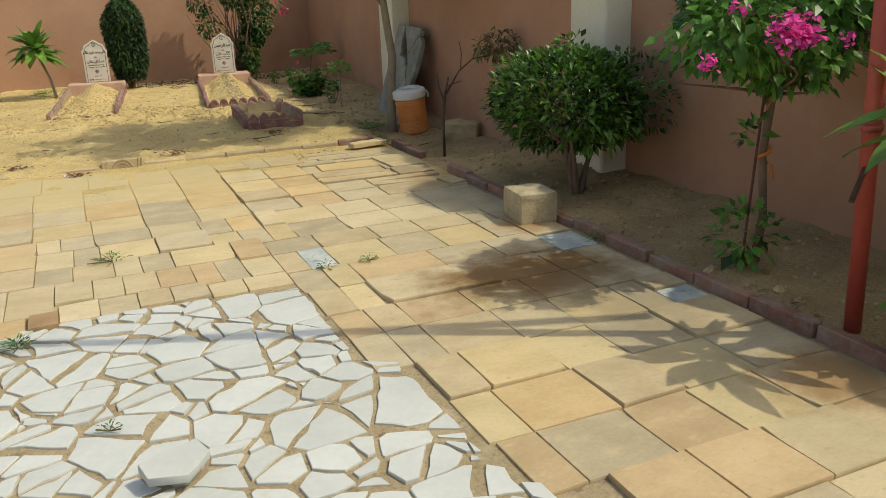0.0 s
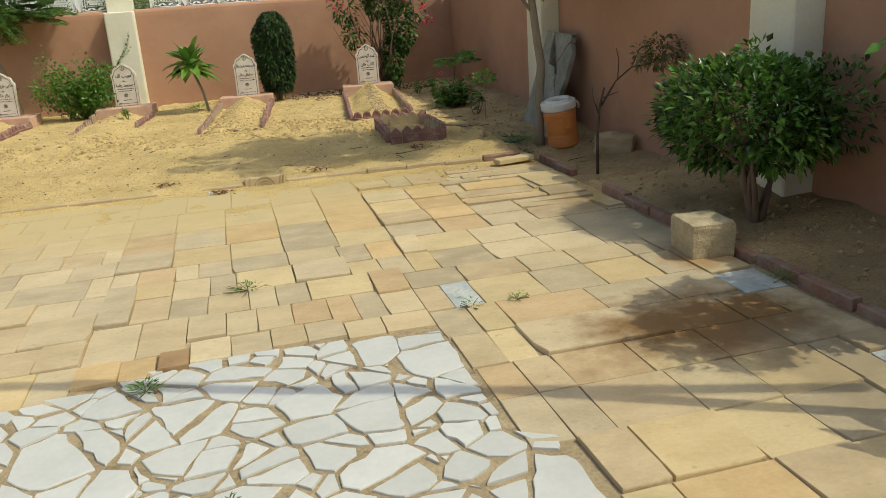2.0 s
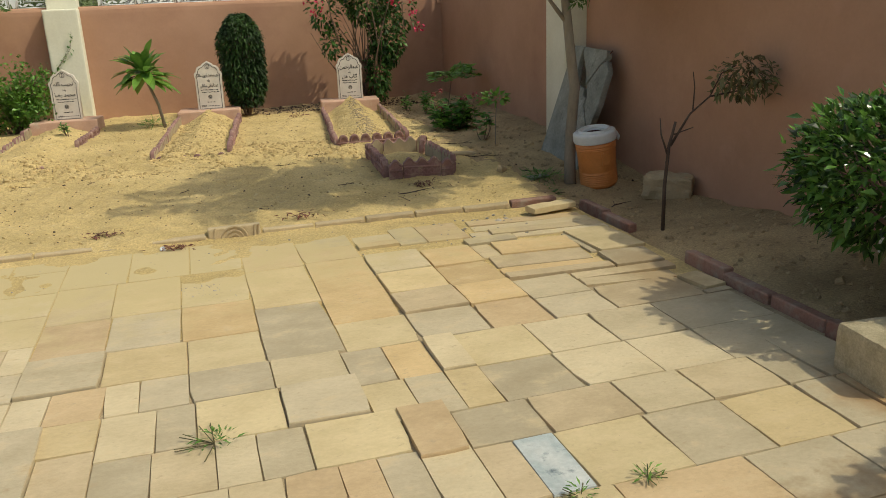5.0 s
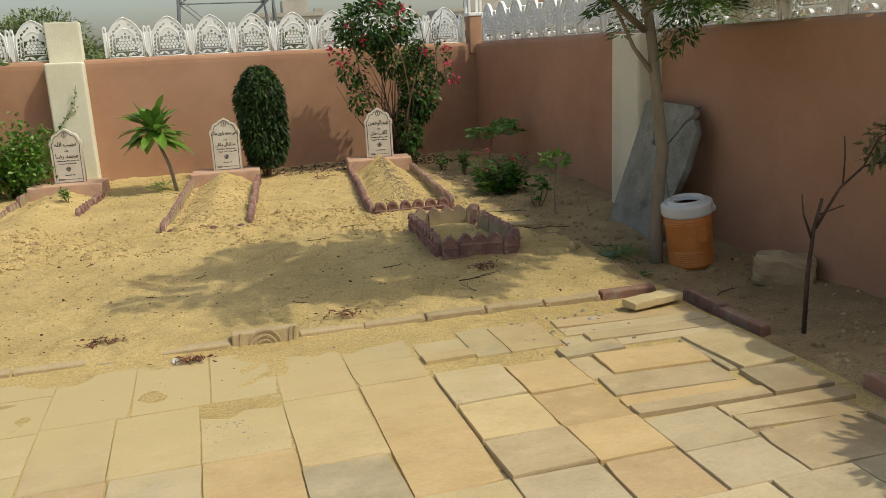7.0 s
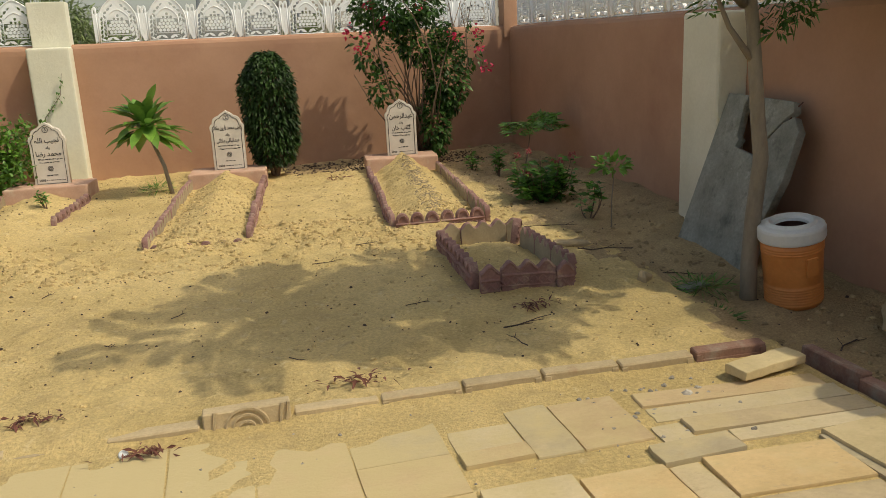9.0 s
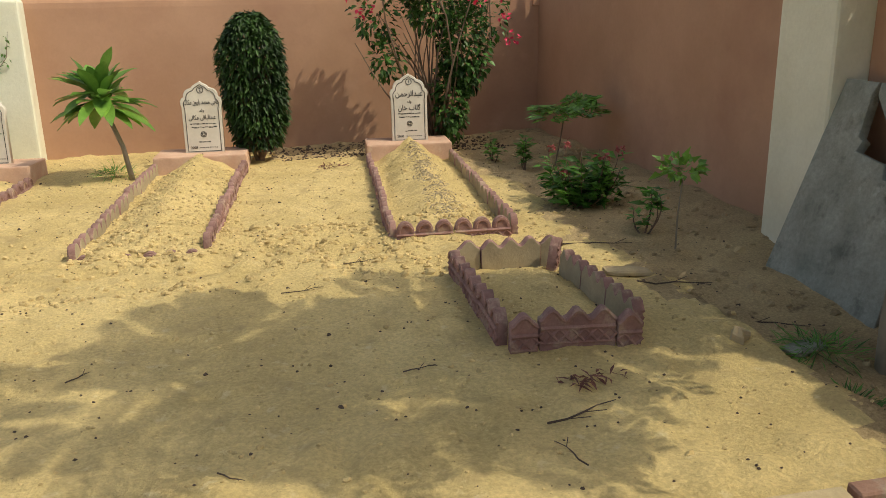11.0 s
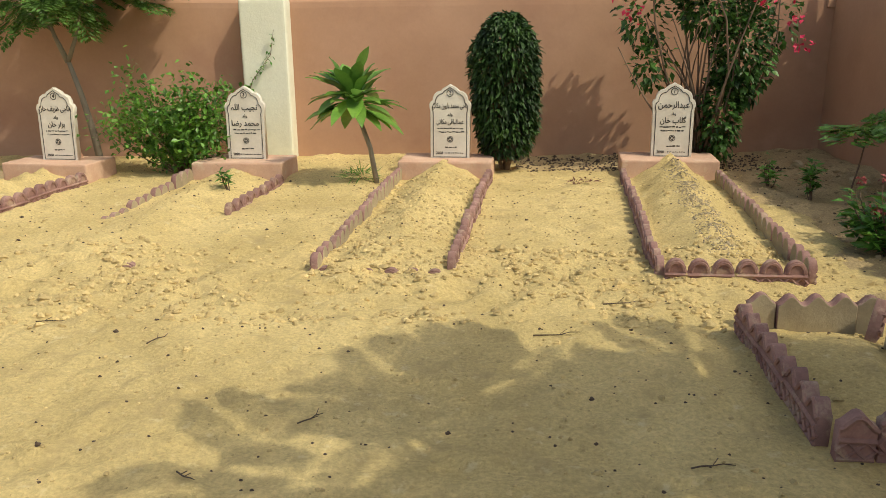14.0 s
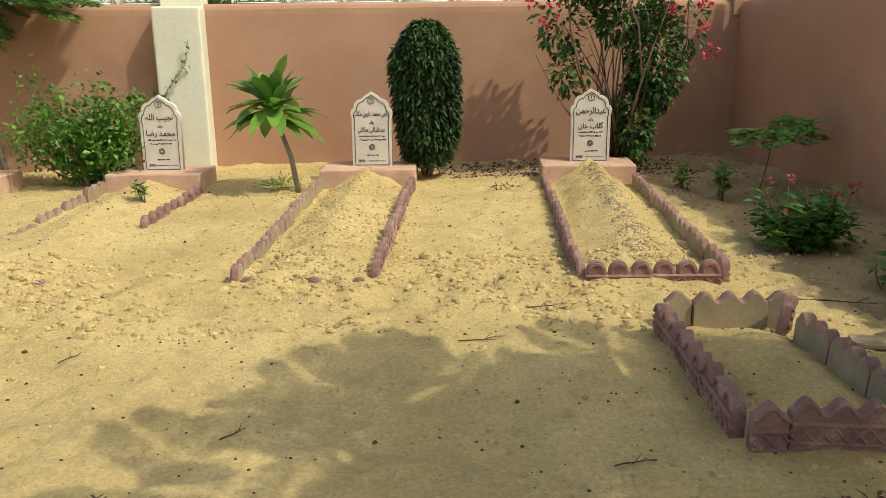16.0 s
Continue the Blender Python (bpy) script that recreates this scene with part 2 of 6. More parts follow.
STEEL = surface("galvanised_steel", (0.16, 0.18, 0.20), (0.24, 0.26, 0.28), 2, 0.6, 0.0, 6, 0.05, metal=0.3)
PEBBLE = surface("pebble", (0.22, 0.195, 0.16), (0.42, 0.38, 0.32), 20, 0.85, 0.2, 80, 0.1, spread=0.3, island=True)
SOILCLOD = surface("soil_clod", (0.30, 0.215, 0.115), (0.46, 0.34, 0.18), 10, 0.95, 0.4, 120, 0.15, spread=0.2, island=True)
CLOD = surface("sand_clod", (0.44, 0.325, 0.145), (0.58, 0.44, 0.21), 10, 0.95, 0.4, 120, 0.15, spread=0.2, island=True)


# ---------- mesh helpers ----------
def shade(me, smooth):
    if smooth:
        for p in me.polygons:
            p.use_smooth = True


def raw(name, verts, faces, material, parent=None, label="", smooth=False):
    """Verts and faces as ONE mesh object."""
    me = bpy.data.meshes.new(name)
    me.from_pydata([tuple(v) for v in verts], [], [tuple(f) for f in faces])
    me.materials.append(material)
    shade(me, smooth)
    ob = new(name, me)
    if parent:
        ob.parent = parent
    if label:
        tagged(ob, label)
    return ob


def part(name, bm, material, parent=None, label="", smooth=False):
    """A bmesh as ONE mesh object, under a thing or a part."""
    me = bpy.data.meshes.new(name)
    bm.to_mesh(me)
    bm.free()
    me.materials.append(material)
    shade(me, smooth)
    ob = new(name, me)
    if parent:
        ob.parent = parent
    if label:
        tagged(ob, label)
    return ob


def empty(name, m, label, category, group="", kind=""):
    ob = new(name)
    ob.empty_display_size = 0.1
    ob.matrix_world = m
    return tagged(ob, label, category, group, kind)


def box(bm, x0, x1, y0, y1, z0, z1, bevel=0.0, seg=1, m=None):
    r = bmesh.ops.create_cube(bm, size=1.0)
    vs = r["verts"]
    for v in vs:
        v.co = Vector(((x0 + x1) / 2 + v.co.x * (x1 - x0), (y0 + y1) / 2 + v.co.y * (y1 - y0), (z0 + z1) / 2 + v.co.z * (z1 - z0)))
        if m:
            v.co = m @ v.co
    if bevel:
        es = list({e for v in vs for e in v.link_edges})
        bmesh.ops.bevel(bm, geom=es, offset=bevel, segments=seg, affect="EDGES", profile=0.6)
    return bm


def boxed(*a, **k):
    return box(bmesh.new(), *a, **k)


def tube(points, radii, sides=8, cap=True):
    """Verts and faces of a round tube along points."""
    pts = [Vector(p) for p in points]
    vs, fs = [], []
    up = Vector((0.3, 0.9, 0.2)).normalized()
    for i, p in enumerate(pts):
        d = (pts[min(i + 1, len(pts) - 1)] - pts[max(i - 1, 0)]).normalized()
        a = d.cross(up)
        if a.length < 0.05:
            a = d.cross(Vector((1, 0, 0)))
        a.normalize()
        b = d.cross(a)
        r = radii[i] if hasattr(radii, "__len__") else radii
        for k in range(sides):
            t = 2 * math.pi * k / sides
            vs.append(p + (a * math.cos(t) + b * math.sin(t)) * r)
    for i in range(len(pts) - 1):
        for k in range(sides):
            k2 = (k + 1) % sides
            fs.append((i * sides + k, i * sides + k2, (i + 1) * sides + k2, (i + 1) * sides + k))
    if cap:
        fs.append(tuple(range(sides))[::-1])
        fs.append(tuple(range((len(pts) - 1) * sides, len(pts) * sides)))
    return vs, fs


def merged(pieces):
    vs, fs = [], []
    for v, f in pieces:
        o = len(vs)
        vs += list(v)
        fs += [tuple(i + o for i in q) for q in f]
    return vs, fs


def prism(outline, depth, bevel=0.0, holes=()):
    """A mesh of a flat outline (x, z) with holes, given depth along y (from 0 to -depth) and an eased rim."""
    cu = bpy.data.curves.new("outline", "CURVE")
    cu.dimensions, cu.fill_mode = "2D", "BOTH"
    cu.extrude, cu.bevel_depth, cu.bevel_resolution, cu.offset = depth / 2 - bevel, bevel, 1, -bevel
    for loop in (outline, *holes):
        s = cu.splines.new("POLY")
        s.points.add(len(loop) - 1)
        for p, (x, z) in zip(s.points, loop):
            p.co = (x, z, 0, 1)
        s.use_cyclic_u = True
    ob = bpy.data.objects.new("outline", cu)
    me = bpy.data.meshes.new_from_object(ob)
    bpy.data.objects.remove(ob)
    me.transform(Matrix.Translation((0, -depth / 2, 0)) @ Matrix.Rotation(radians(90), 4, "X"))
    me.materials.clear()
    return me


def from_mesh(name, me, material, parent=None, label=""):
    if not me.materials:
        me.materials.append(material)
    ob = new(name, me)
    if parent:
        ob.parent = parent
    if label:
        tagged(ob, label)
    return ob


def writing(name, body, size, place, parent, material, squeeze=1.0):
    """Flat inlaid writing, standing upright and facing -y."""
    cu = bpy.data.curves.new(name, "FONT")
    cu.body, cu.size, cu.align_x, cu.align_y, cu.extrude = body, size, "CENTER", "CENTER", 0.001
    cu.offset = size * 0.014
    cu.resolution_u = 2
    ob = bpy.data.objects.new(name, cu)
    me = bpy.data.meshes.new_from_object(ob)
    bpy.data.objects.remove(ob)
    me.transform(Matrix.Translation(place) @ Matrix.Rotation(radians(90), 4, "X") @ Matrix.Diagonal((squeeze, 1, 1, 1)))
    me.materials.clear()
    return from_mesh(name, me, material, parent)


# joined Arabic letters: the first of each letter's shapes (alone, end, start, middle)
SHAPES = {"ا": 0xFE8D, "ب": 0xFE8F, "ت": 0xFE95, "ج": 0xFE9D, "ح": 0xFEA1, "خ": 0xFEA5, "د": 0xFEA9, "ر": 0xFEAD, "ز": 0xFEAF, "ض": 0xFEBD,
          "ظ": 0xFEC5, "ع": 0xFEC9, "ف": 0xFED1, "ق": 0xFED5, "ک": 0xFB8E, "گ": 0xFB92, "ل": 0xFEDD, "م": 0xFEE1, "ن": 0xFEE5, "و": 0xFEED, "ہ": 0xFBA6, "ی": 0xFBFC}
LONE = "ادرزو"


def joined(text):
    """Right-to-left text with joined letters, turned round for left-to-right setting."""
    out = []
    for i, c in enumerate(text):
        if c not in SHAPES:
            out.append(c)
            continue
        before = i > 0 and text[i - 1] in SHAPES and text[i - 1] not in LONE
        after = c not in LONE and i + 1 < len(text) and text[i + 1] in SHAPES
        out.append(chr(SHAPES[c] + (1 if before and not after else 2 if after and not before else 3 if before else 0)))
    return "".join(reversed(out))


# ---------- ground ----------
def bumps(x, y, s, seed=0.0):
    return noise.noise(Vector((x * s + seed, y * s - seed, seed * 1.7)))


def step(a, b, v):
    t = min(1.0, max(0.0, (v - a) / (b - a)))
    return t * t * (3 - 2 * t)


def wall_x(y):
    """The inner face of the side wall, which runs a little askew."""
    return 4.02 + 0.018 * (y - 4)


def kerb_y(x):
    """The middle line of the low kerb between paving and sand."""
    return 7.66 - 0.022 * x - 0.035 * max(0.0, x - 1.6) ** 1.5


GRAVES = [  # foot middle, head middle (front of the bed), half width, mound height
    ((2.20, 10.42), (2.50, 13.02), 0.345, 0.165),
    ((0.42, 10.55), (0.68, 13.02), 0.345, 0.14),
    ((-1.25, 10.72), (-1.02, 13.02), 0.36, 0.10),
    ((-2.95, 10.80), (-2.62, 13.02), 0.36, 0.10),
]


def ground_z(x, y):
    """Height of sand and soil."""
    far = step(60, 30, abs(x) + abs(y - 5))
    sandy = step(-0.10, 0.06, y - kerb_y(x))
    z = -0.007 + 0.0025 * bumps(x, y, 3) + 0.003 * step(4.10, 4.02, y) * step(1.5, 1.3, x)
    # sand blown over the far end of the paving
    drift = step(5.9, 7.4, y + 0.5 * bumps(x, y, 1.3, 3) - 0.62 * max(0, x - 0.7))
    z += drift * (0.0072 + 0.0045 * bumps(x, y, 4, 9) + 0.0025 * bumps(x, y, 11, 9))
    beyond = 0.045 + 0.030 * step(8, 13, y) + 0.022 * bumps(x, y, 0.8, 2) + 0.014 * bumps(x, y, 2.7, 5) + 0.026 * (abs(bumps(x, y, 4.5, 1)) - 0.2) + 0.014 * bumps(x, y, 11, 4) + 0.010 * max(0.0, bumps(x, y, 9, 14) - 0.15) * 3
    z = z * (1 - sandy) + beyond * sandy
    z += sandy * 0.055 * math.exp(-((y - 10.40) / 0.48) ** 2) * bumps(x, y, 7, 12) * step(2.0, 1.5, x)
    # loose soil of the bed along the side wall
    bed = step(3.02, 3.10, x)
    soil = 0.035 + 0.03 * bumps(x, y, 1.7, 7) + 0.03 * bumps(x, y, 5, 8) + 0.007 * bumps(x, y, 17, 3) + 0.09 * math.exp(-((x - 3.65) ** 2 + (y - 5.9) ** 2) / 0.4) + 0.05 * step(3.4, 4.1, x)
    soil = soil + 0.03 * step(9, 12, y) - 0.135 * math.exp(-((y - 7.7) / 1.4) ** 2)
    z = z * (1 - bed) + soil * bed
    # mounds over the graves
    for (fx, fy), (hx, hy), w, h in GRAVES:
        t = (y - fy) / (hy - fy)
        if -0.12 < t < 1.25:
            u = (x - fx - (hx - fx) * t) / w
            along = step(-0.10, 0.25, t) * (0.55 + 0.45 * t)
            z += h * along * max(0.0, 1 - abs(u) / 0.84) ** 0.85 * (1 + 0.36 * bumps(x, y, 9, 6)) * step(1.2, 1.0, t) if abs(u) < 0.84 else 0.0
            if t < 0.25 and abs(u) < 1.4:
                z += 0.03 * step(1.4, 0.6, abs(u)) * step(-0.12, 0.03, t) * step(0.25, 0.1, t) * (1 + 0.6 * bumps(x, y, 14, 2))
    # the child's grave
    u, v = x - 2.27, y - 9.25
    if abs(u) < 0.5 and abs(v) < 0.75:
        z += 0.075 * step(0.36, 0.05, abs(u)) * step(0.62, 0.2, abs(v)) * (1 + 0.2 * bumps(x, y, 10, 3))
    return z * far - 0.25 * (1 - far)


def sheet():
    def axis(lo, hi, stepping):
        near = list(np.arange(lo, hi, stepping))
        below, above, d = [], [], stepping
        a, b = lo, hi
        while a > -1500:
            d *= 1.6
            a -= d
            below.append(a)
        d = stepping
        while b < 3000:
            above.append(b)
            d *= 1.6
            b += d
        return below[::-1] + near + above

    xs, ys = axis(-4.6, 4.6, 0.034), axis(-0.5, 14.6, 0.034)
    vs = [(x, y, ground_z(x, y)) for y in ys for x in xs]
    w = len(xs)
    fs = [(j * w + i, j * w + i + 1, (j + 1) * w + i + 1, (j + 1) * w + i) for j in range(len(ys) - 1) for i in range(w - 1)]
    ob = raw("ground", vs, fs, SAND, smooth=True)
    ob.data.materials.append(SOIL)
    ob.data.materials.append(PAVEBED)
    ob.data.materials.append(SCRUB)
    for p in ob.data.polygons:
        c = p.center
        n = 0.10 * bumps(c.x, c.y, 2.5, 4)
        if c.y > 14.42 or c.x > 4.36 or c.x < -9.1 or c.y < -4.1:
            p.material_index = 3
        elif c.x > 3.03 and c.y < 7.7 or c.y > 7.6 and c.x > 2.98 + 3 * n + 0.16 * bumps(c.x, c.y, 7, 6) or c.y > 13.5 + 3 * n and c.x > 1.3 + 2 * n:
            p.material_index = 1
        elif -4.4 < c.x < 3.03 and (2.0 if c.x < -2.9 else 0.12 if c.x < 1.55 else -0.6) < c.y < 5.9 + 4 * n:
            p.material_index = 2
    return tagged(ob, "pale yellow sand with footprints, darker loose soil by the wall", "ground", kind="structure")


sheet()


# ---------- walls ----------
def wall(name, length, height, thick, m, label):
    """A plastered wall along its own x, inner face at y = 0, with a softly uneven top."""
    n = max(8, int(length / 0.25))
    vs, fs = [], []
    prof = [(0.0, -0.3), (0.0, height - 0.10), (0.004, height - 0.05), (0.018, height - 0.02), (0.05, height), (thick - 0.03, height), (thick, height - 0.03), (thick, -0.3)]
    for i in range(n + 1):
        x = length * i / n
        for j, (y, z) in enumerate(prof):
            dz = 0.012 * bumps(x, 0, 0.9, height) if z > 0 else 0
            vs.append((x, y + 0.006 * bumps(x, z, 1.3, 5), z + dz))
    k = len(prof)
    for i in range(n):
        for j in range(k - 1):
            fs.append((i * k + j, (i + 1) * k + j, (i + 1) * k + j + 1, i * k + j + 1))
    fs += [tuple(range(k)), tuple(range(n * k, n * k + k))[::-1]]
    ob = raw(name, vs, fs, PLASTER)
    ob.matrix_world = m
    bmm = bmesh.new()
    bmm.from_mesh(ob.data)
    bmesh.ops.recalc_face_normals(bmm, faces=bmm.faces)
    bmm.to_mesh(ob.data)
    bmm.free()
    return tagged(ob, label, "wall", kind="structure")


BACK_Y, TOP = 14.30, 1.555
SIDE_ANGLE = math.degrees(math.atan(0.018))
wall("wall_north", 13.4, TOP, 0.2, pose(-9.0, BACK_Y, 0), "terracotta plastered boundary wall, sunlit")
wall("wall_east", 18.6, TOP, 0.2, pose(wall_x(14.52), 14.52, 0, 0, 0, -90 - SIDE_ANGLE), "terracotta plastered boundary wall, in shade")
wall("wall_west", 18.6, TOP, 0.2, pose(-9.0, -4.0, 0, 0, 0, 90), "terracotta plastered boundary wall")
wall("wall_south", 13.0, TOP, 0.2, pose(wall_x(-4) + 0.1, -4.0, 0, 0, 0, 180), "terracotta plastered boundary wall")


def pillar(m, width=0.43, depth=0.21, cap=True):
    """A cream pillar standing out from the wall; its own -y is the front."""
    p = empty("pillar", m, "cream painted square wall pillar with eased edges", "pillar", "wall pillars", "structure")
    part("shaft", boxed(-width / 2, width / 2, -depth, 0.02, -0.2, 1.53, 0.03, 3), CREAM, p)
    if cap:
        part("cap_block", boxed(-width / 2 + 0.04, width / 2 - 0.01, -0.02, 0.22, 1.525, 1.995, 0.012, 2), CREAM, p)
    return p


pillar(pose(-0.985, BACK_Y, 0))
pillar(pose(-6.2, BACK_Y, 0))
for yy in (9.66, 5.30, 0.75):
    pillar(pose(wall_x(yy), yy, 0, 0, 0, -90 - SIDE_ANGLE), 0.46, 0.22, False)

# ---------- pierced panels on the walls ----------
def arch(w, spring, top, n=9):
    """A pointed arch outline from bottom left over the point to bottom right."""
    left = []
    for i in range(n):
        t = i / (n - 1)
        a = t * 1.28
        left.append((-w * (math.cos(a) - math.cos(1.28)) / (1 - math.cos(1.28)), spring + (top - spring) * (math.sin(a) / math.sin(1.28))))
    return [(-w, 0)] + left + [(-x, z) for x, z in left[-2::-1]] + [(w, 0)]


def leaf_hole(x, z, angle, l, w):
    c, s = math.cos(angle), math.sin(angle)
    return [(x + c * a - s * b, z + s * a + c * b) for a, b in ((-l, 0), (-l * 0.3, w), (l * 0.4, w * 0.8), (l, 0), (l * 0.4, -w * 0.8), (-l * 0.3, -w))]


def panel_meshes():
    body = [(-0.255, 0), (-0.255, 0.345), (-0.248, 0.372), (-0.225, 0.385), (-0.212, 0.37), (-0.208, 0.30)]
    body += [(x, z) for x, z in arch(0.205, 0.20, 0.485) if z > 0.31]
    body += [(0.208, 0.30), (0.212, 0.37), (0.225, 0.385), (0.248, 0.372), (0.255, 0.345), (0.255, 0)]
    holes = []
    for row in range(6):
        n = (5, 6, 5, 4, 3, 1)[row] if row else 5
        for i in range(n):
            x, z = (i - (n - 1) / 2) * 0.040, 0.115 + row * 0.034
            holes.append([(x + 0.0165 * math.cos(a * math.pi / 3 + 0.52), z + 0.0165 * math.sin(a * math.pi / 3 + 0.52)) for a in range(6)])
    for s in (-1, 1):
        for k in range(5):
            holes.append(leaf_hole(s * (0.143 - 0.002 * k), 0.090 + k * 0.046, math.pi / 2 - s * 0.50, 0.027, 0.0125))
            holes.append(leaf_hole(s * (0.180 - 0.0035 * k), 0.072 + k * 0.046, math.pi / 2 + s * 0.42, 0.028, 0.0135))
        for k in range(3):
            holes.append(leaf_hole(s * (0.125 - 0.037 * k), 0.318 + 0.036 * k, math.pi / 2 + s * (0.95 - 0.1 * k), 0.026, 0.0135))
        holes.append(leaf_hole(s * 0.045, 0.046, s * 0.5, 0.034, 0.0125))
        holes.append(leaf_hole(s * 0.108, 0.044, -s * 0.5, 0.032, 0.0125))
        holes.append(leaf_hole(s * 0.166, 0.036, s * 0.5, 0.026, 0.010))
        holes.append(leaf_hole(s * 0.234, 0.325, math.pi / 2, 0.032, 0.010))
    slab = prism(body, 0.034, 0.002, holes)
    # raised mouldings: outer arch, inner arch, side shafts, sill
    ribs = []
    outer = [(x * 0.97, -0.035, z) for x, z in arch(0.205, 0.20, 0.478)]
    inner = [(x, -0.035, 0.085 + z) for x, z in arch(0.118, 0.13, 0.265)]
    inner.append(inner[0])
    for pts, r in ((outer, 0.0075), (inner, 0.0055)):
        ribs.append(tube(pts, r, 6))
    for s in (-1, 1):
        ribs.append(tube([(s * 0.218, -0.034, 0.0), (s * 0.218, -0.034, 0.30)], 0.006, 6))
    ribs.append(tube([(-0.2, -0.034, 0.010), (0.2, -0.034, 0.010)], 0.007, 6))
    v, f = merged(ribs)
    rib = bpy.data.meshes.new("moulding")
    rib.from_pydata([tuple(a) for a in v], [], f)
    shade(rib, True)
    return slab, rib


SLAB, RIB = panel_meshes()


def panel(m):
    p = empty("pierced_panel", m, "white precast pierced screen panel with pointed arch", "screen panel", "white screen panels on the wall", "structure")
    from_mesh("screen", SLAB, WHITE, p)
    from_mesh("moulding", RIB, WHITE, p)
    return p


for i in range(16):
    xx = 3.80 - 0.51 * i
    if abs(xx + 0.985) > 0.3:
        panel(pose(xx, BACK_Y + 0.09, TOP - 0.005))
for i in range(28):
    yy = 13.9 - 0.51 * i
    panel(pose(wall_x(yy) + 0.09, yy, TOP - 0.005, 0, 0, -90 - SIDE_ANGLE))

cp = empty("corner_post", pose(4.22, 14.33, 0), "terracotta corner post carrying a small white lantern block", "post", kind="structure")
part("post", boxed(-0.09, 0.09, -0.05, 0.13, 1.4, 1.90, 0.008, 1), PLASTER, cp)
bm = boxed(-0.10, 0.10, -0.06, 0.14, 1.90, 1.945, 0.006, 1)
for sx in (-1, 1):
    for sy in (-0.05, 0.11):
        box(bm, sx * 0.08 - 0.015, sx * 0.08 + 0.015, sy, sy + 0.03, 1.945, 2.30)
box(bm, -0.11, 0.11, -0.07, 0.15, 2.30, 2.34, 0.006, 1)
part("lantern", bm, WHITE, cp, "white lantern frame")


# ---------- scalloped edging and graves ----------
BARE = surface("bare_edging_concrete", (0.27, 0.215, 0.14), (0.38, 0.31, 0.20), 6, 0.9, 0.3, 60, 0.12, spread=0.1)


def scalloped(length, lobes, height, thick, wavy=False):
    """Meshes of one edging piece along +x, front at -y: a lobed slab, and its relief."""
    w = length / lobes
    top = []
    for i in range(lobes):
        c = (i + 0.5) * w
        for a in range(9):
            t = math.pi * (1 - a / 8)
            if wavy:
                top.append((c + w * (a / 8 - 0.5) * 0.97, height - 0.042 * (0.5 + 0.5 * math.cos(2 * math.pi * a / 8)) ** 1.1))
                continue
            top.append((c + 0.47 * w * math.cos(t), height - 0.60 * w + 0.60 * w * math.sin(t)))
    slab = prism([(0.002, -0.12)] + top + [(length - 0.002, -0.12)], thick, 0.004)
    slab.materials.append(MAROON)
    slab.materials.append(BARE)
    for q in slab.polygons:
        q.material_index = 1 if q.normal.y > 0.8 else 0
    rel = []
    zr = height - 0.70 * w
    rel.append(tube([(0.004, -thick, zr), (length - 0.004, -thick, zr)], 0.011, 5))
    rel.append(tube([(0.004, -thick, zr - 0.062), (length - 0.004, -thick, zr - 0.062)], 0.007, 5))
    if wavy:
        rel.append(tube([(x, -thick, z - 0.010) for x, z in top], 0.0095, 5))
    for i in range(0 if wavy else lobes):
        c = (i + 0.5) * w
        rel.append(tube([(c + 0.34 * w * math.cos(math.pi * a / 8), -thick, height - 0.56 * w + 0.42 * w * math.sin(math.pi * a / 8)) for a in range(9)], 0.009, 5))
    for i in range(lobes * 2):
        c, h = (i + 0.5) * w / 2, 0.028
        rel.append(tube([(c - w / 4, -thick, zr - 0.031), (c, -thick, zr - 0.031 + h), (c + w / 4, -thick, zr - 0.031), (c, -thick, zr - 0.031 - h), (c - w / 4, -thick, zr - 0.031)], 0.0085, 4))
    v, f = merged(rel)
    relief = bpy.data.meshes.new("relief")
    relief.from_pydata([tuple(a) for a in v], [], f)
    return slab, relief


EDGE3 = scalloped(0.345, 3, 0.15, 0.038)


def edging(parent, a, b, z, kinds=None, turned=False, sink=0.0, skip=()):
    """A row of edging pieces from a to b (parent's own x, y); the relief looks right of the way unless turned."""
    a, b = Vector(a), Vector(b)
    n = max(1, round((b - a).length / 0.35))
    d = (b - a) / n
    ang = math.degrees(math.atan2(d.y, d.x))
    for i in range(n):
        if i in skip:
            continue
        p = a + d * (i + (1 if turned else 0))
        wob = random.uniform(-1.6, 1.6)
        m = pose(p.x, p.y, z - sink * i / n + random.uniform(-0.006, 0.006), random.uniform(-3, 3), random.uniform(-1.2, 1.2), ang + wob + (180 if turned else 0))
        piece = from_mesh("edging_piece", EDGE3[0], MAROON, parent)
        piece.matrix_local = m @ Matrix.Diagonal((d.length / 0.348, 1, 1, 1))
        rel = from_mesh("relief", EDGE3[1], MAROON, piece)


def stone_outline(w, h, inset=0.0):
    """The cusped outline of a headstone, its middle at x = 0."""
    w, h = w - inset, h - inset
    half = [(w, 0 + inset), (w, h * 0.66), (w * 1.04, h * 0.69), (w * 1.05, h * 0.735), (w * 0.98, h * 0.775), (w * 0.88, h * 0.79), (w * 0.86, h * 0.83), (w * 0.78, h * 0.875),
            (w * 0.62, h * 0.905), (w * 0.45, h * 0.915), (w * 0.36, h * 0.945), (w * 0.2, h * 0.97), (w * 0.08, h * 0.985), (0, h * 1.0)]
    return half + [(-x, z) for x, z in half[-2::-1]]


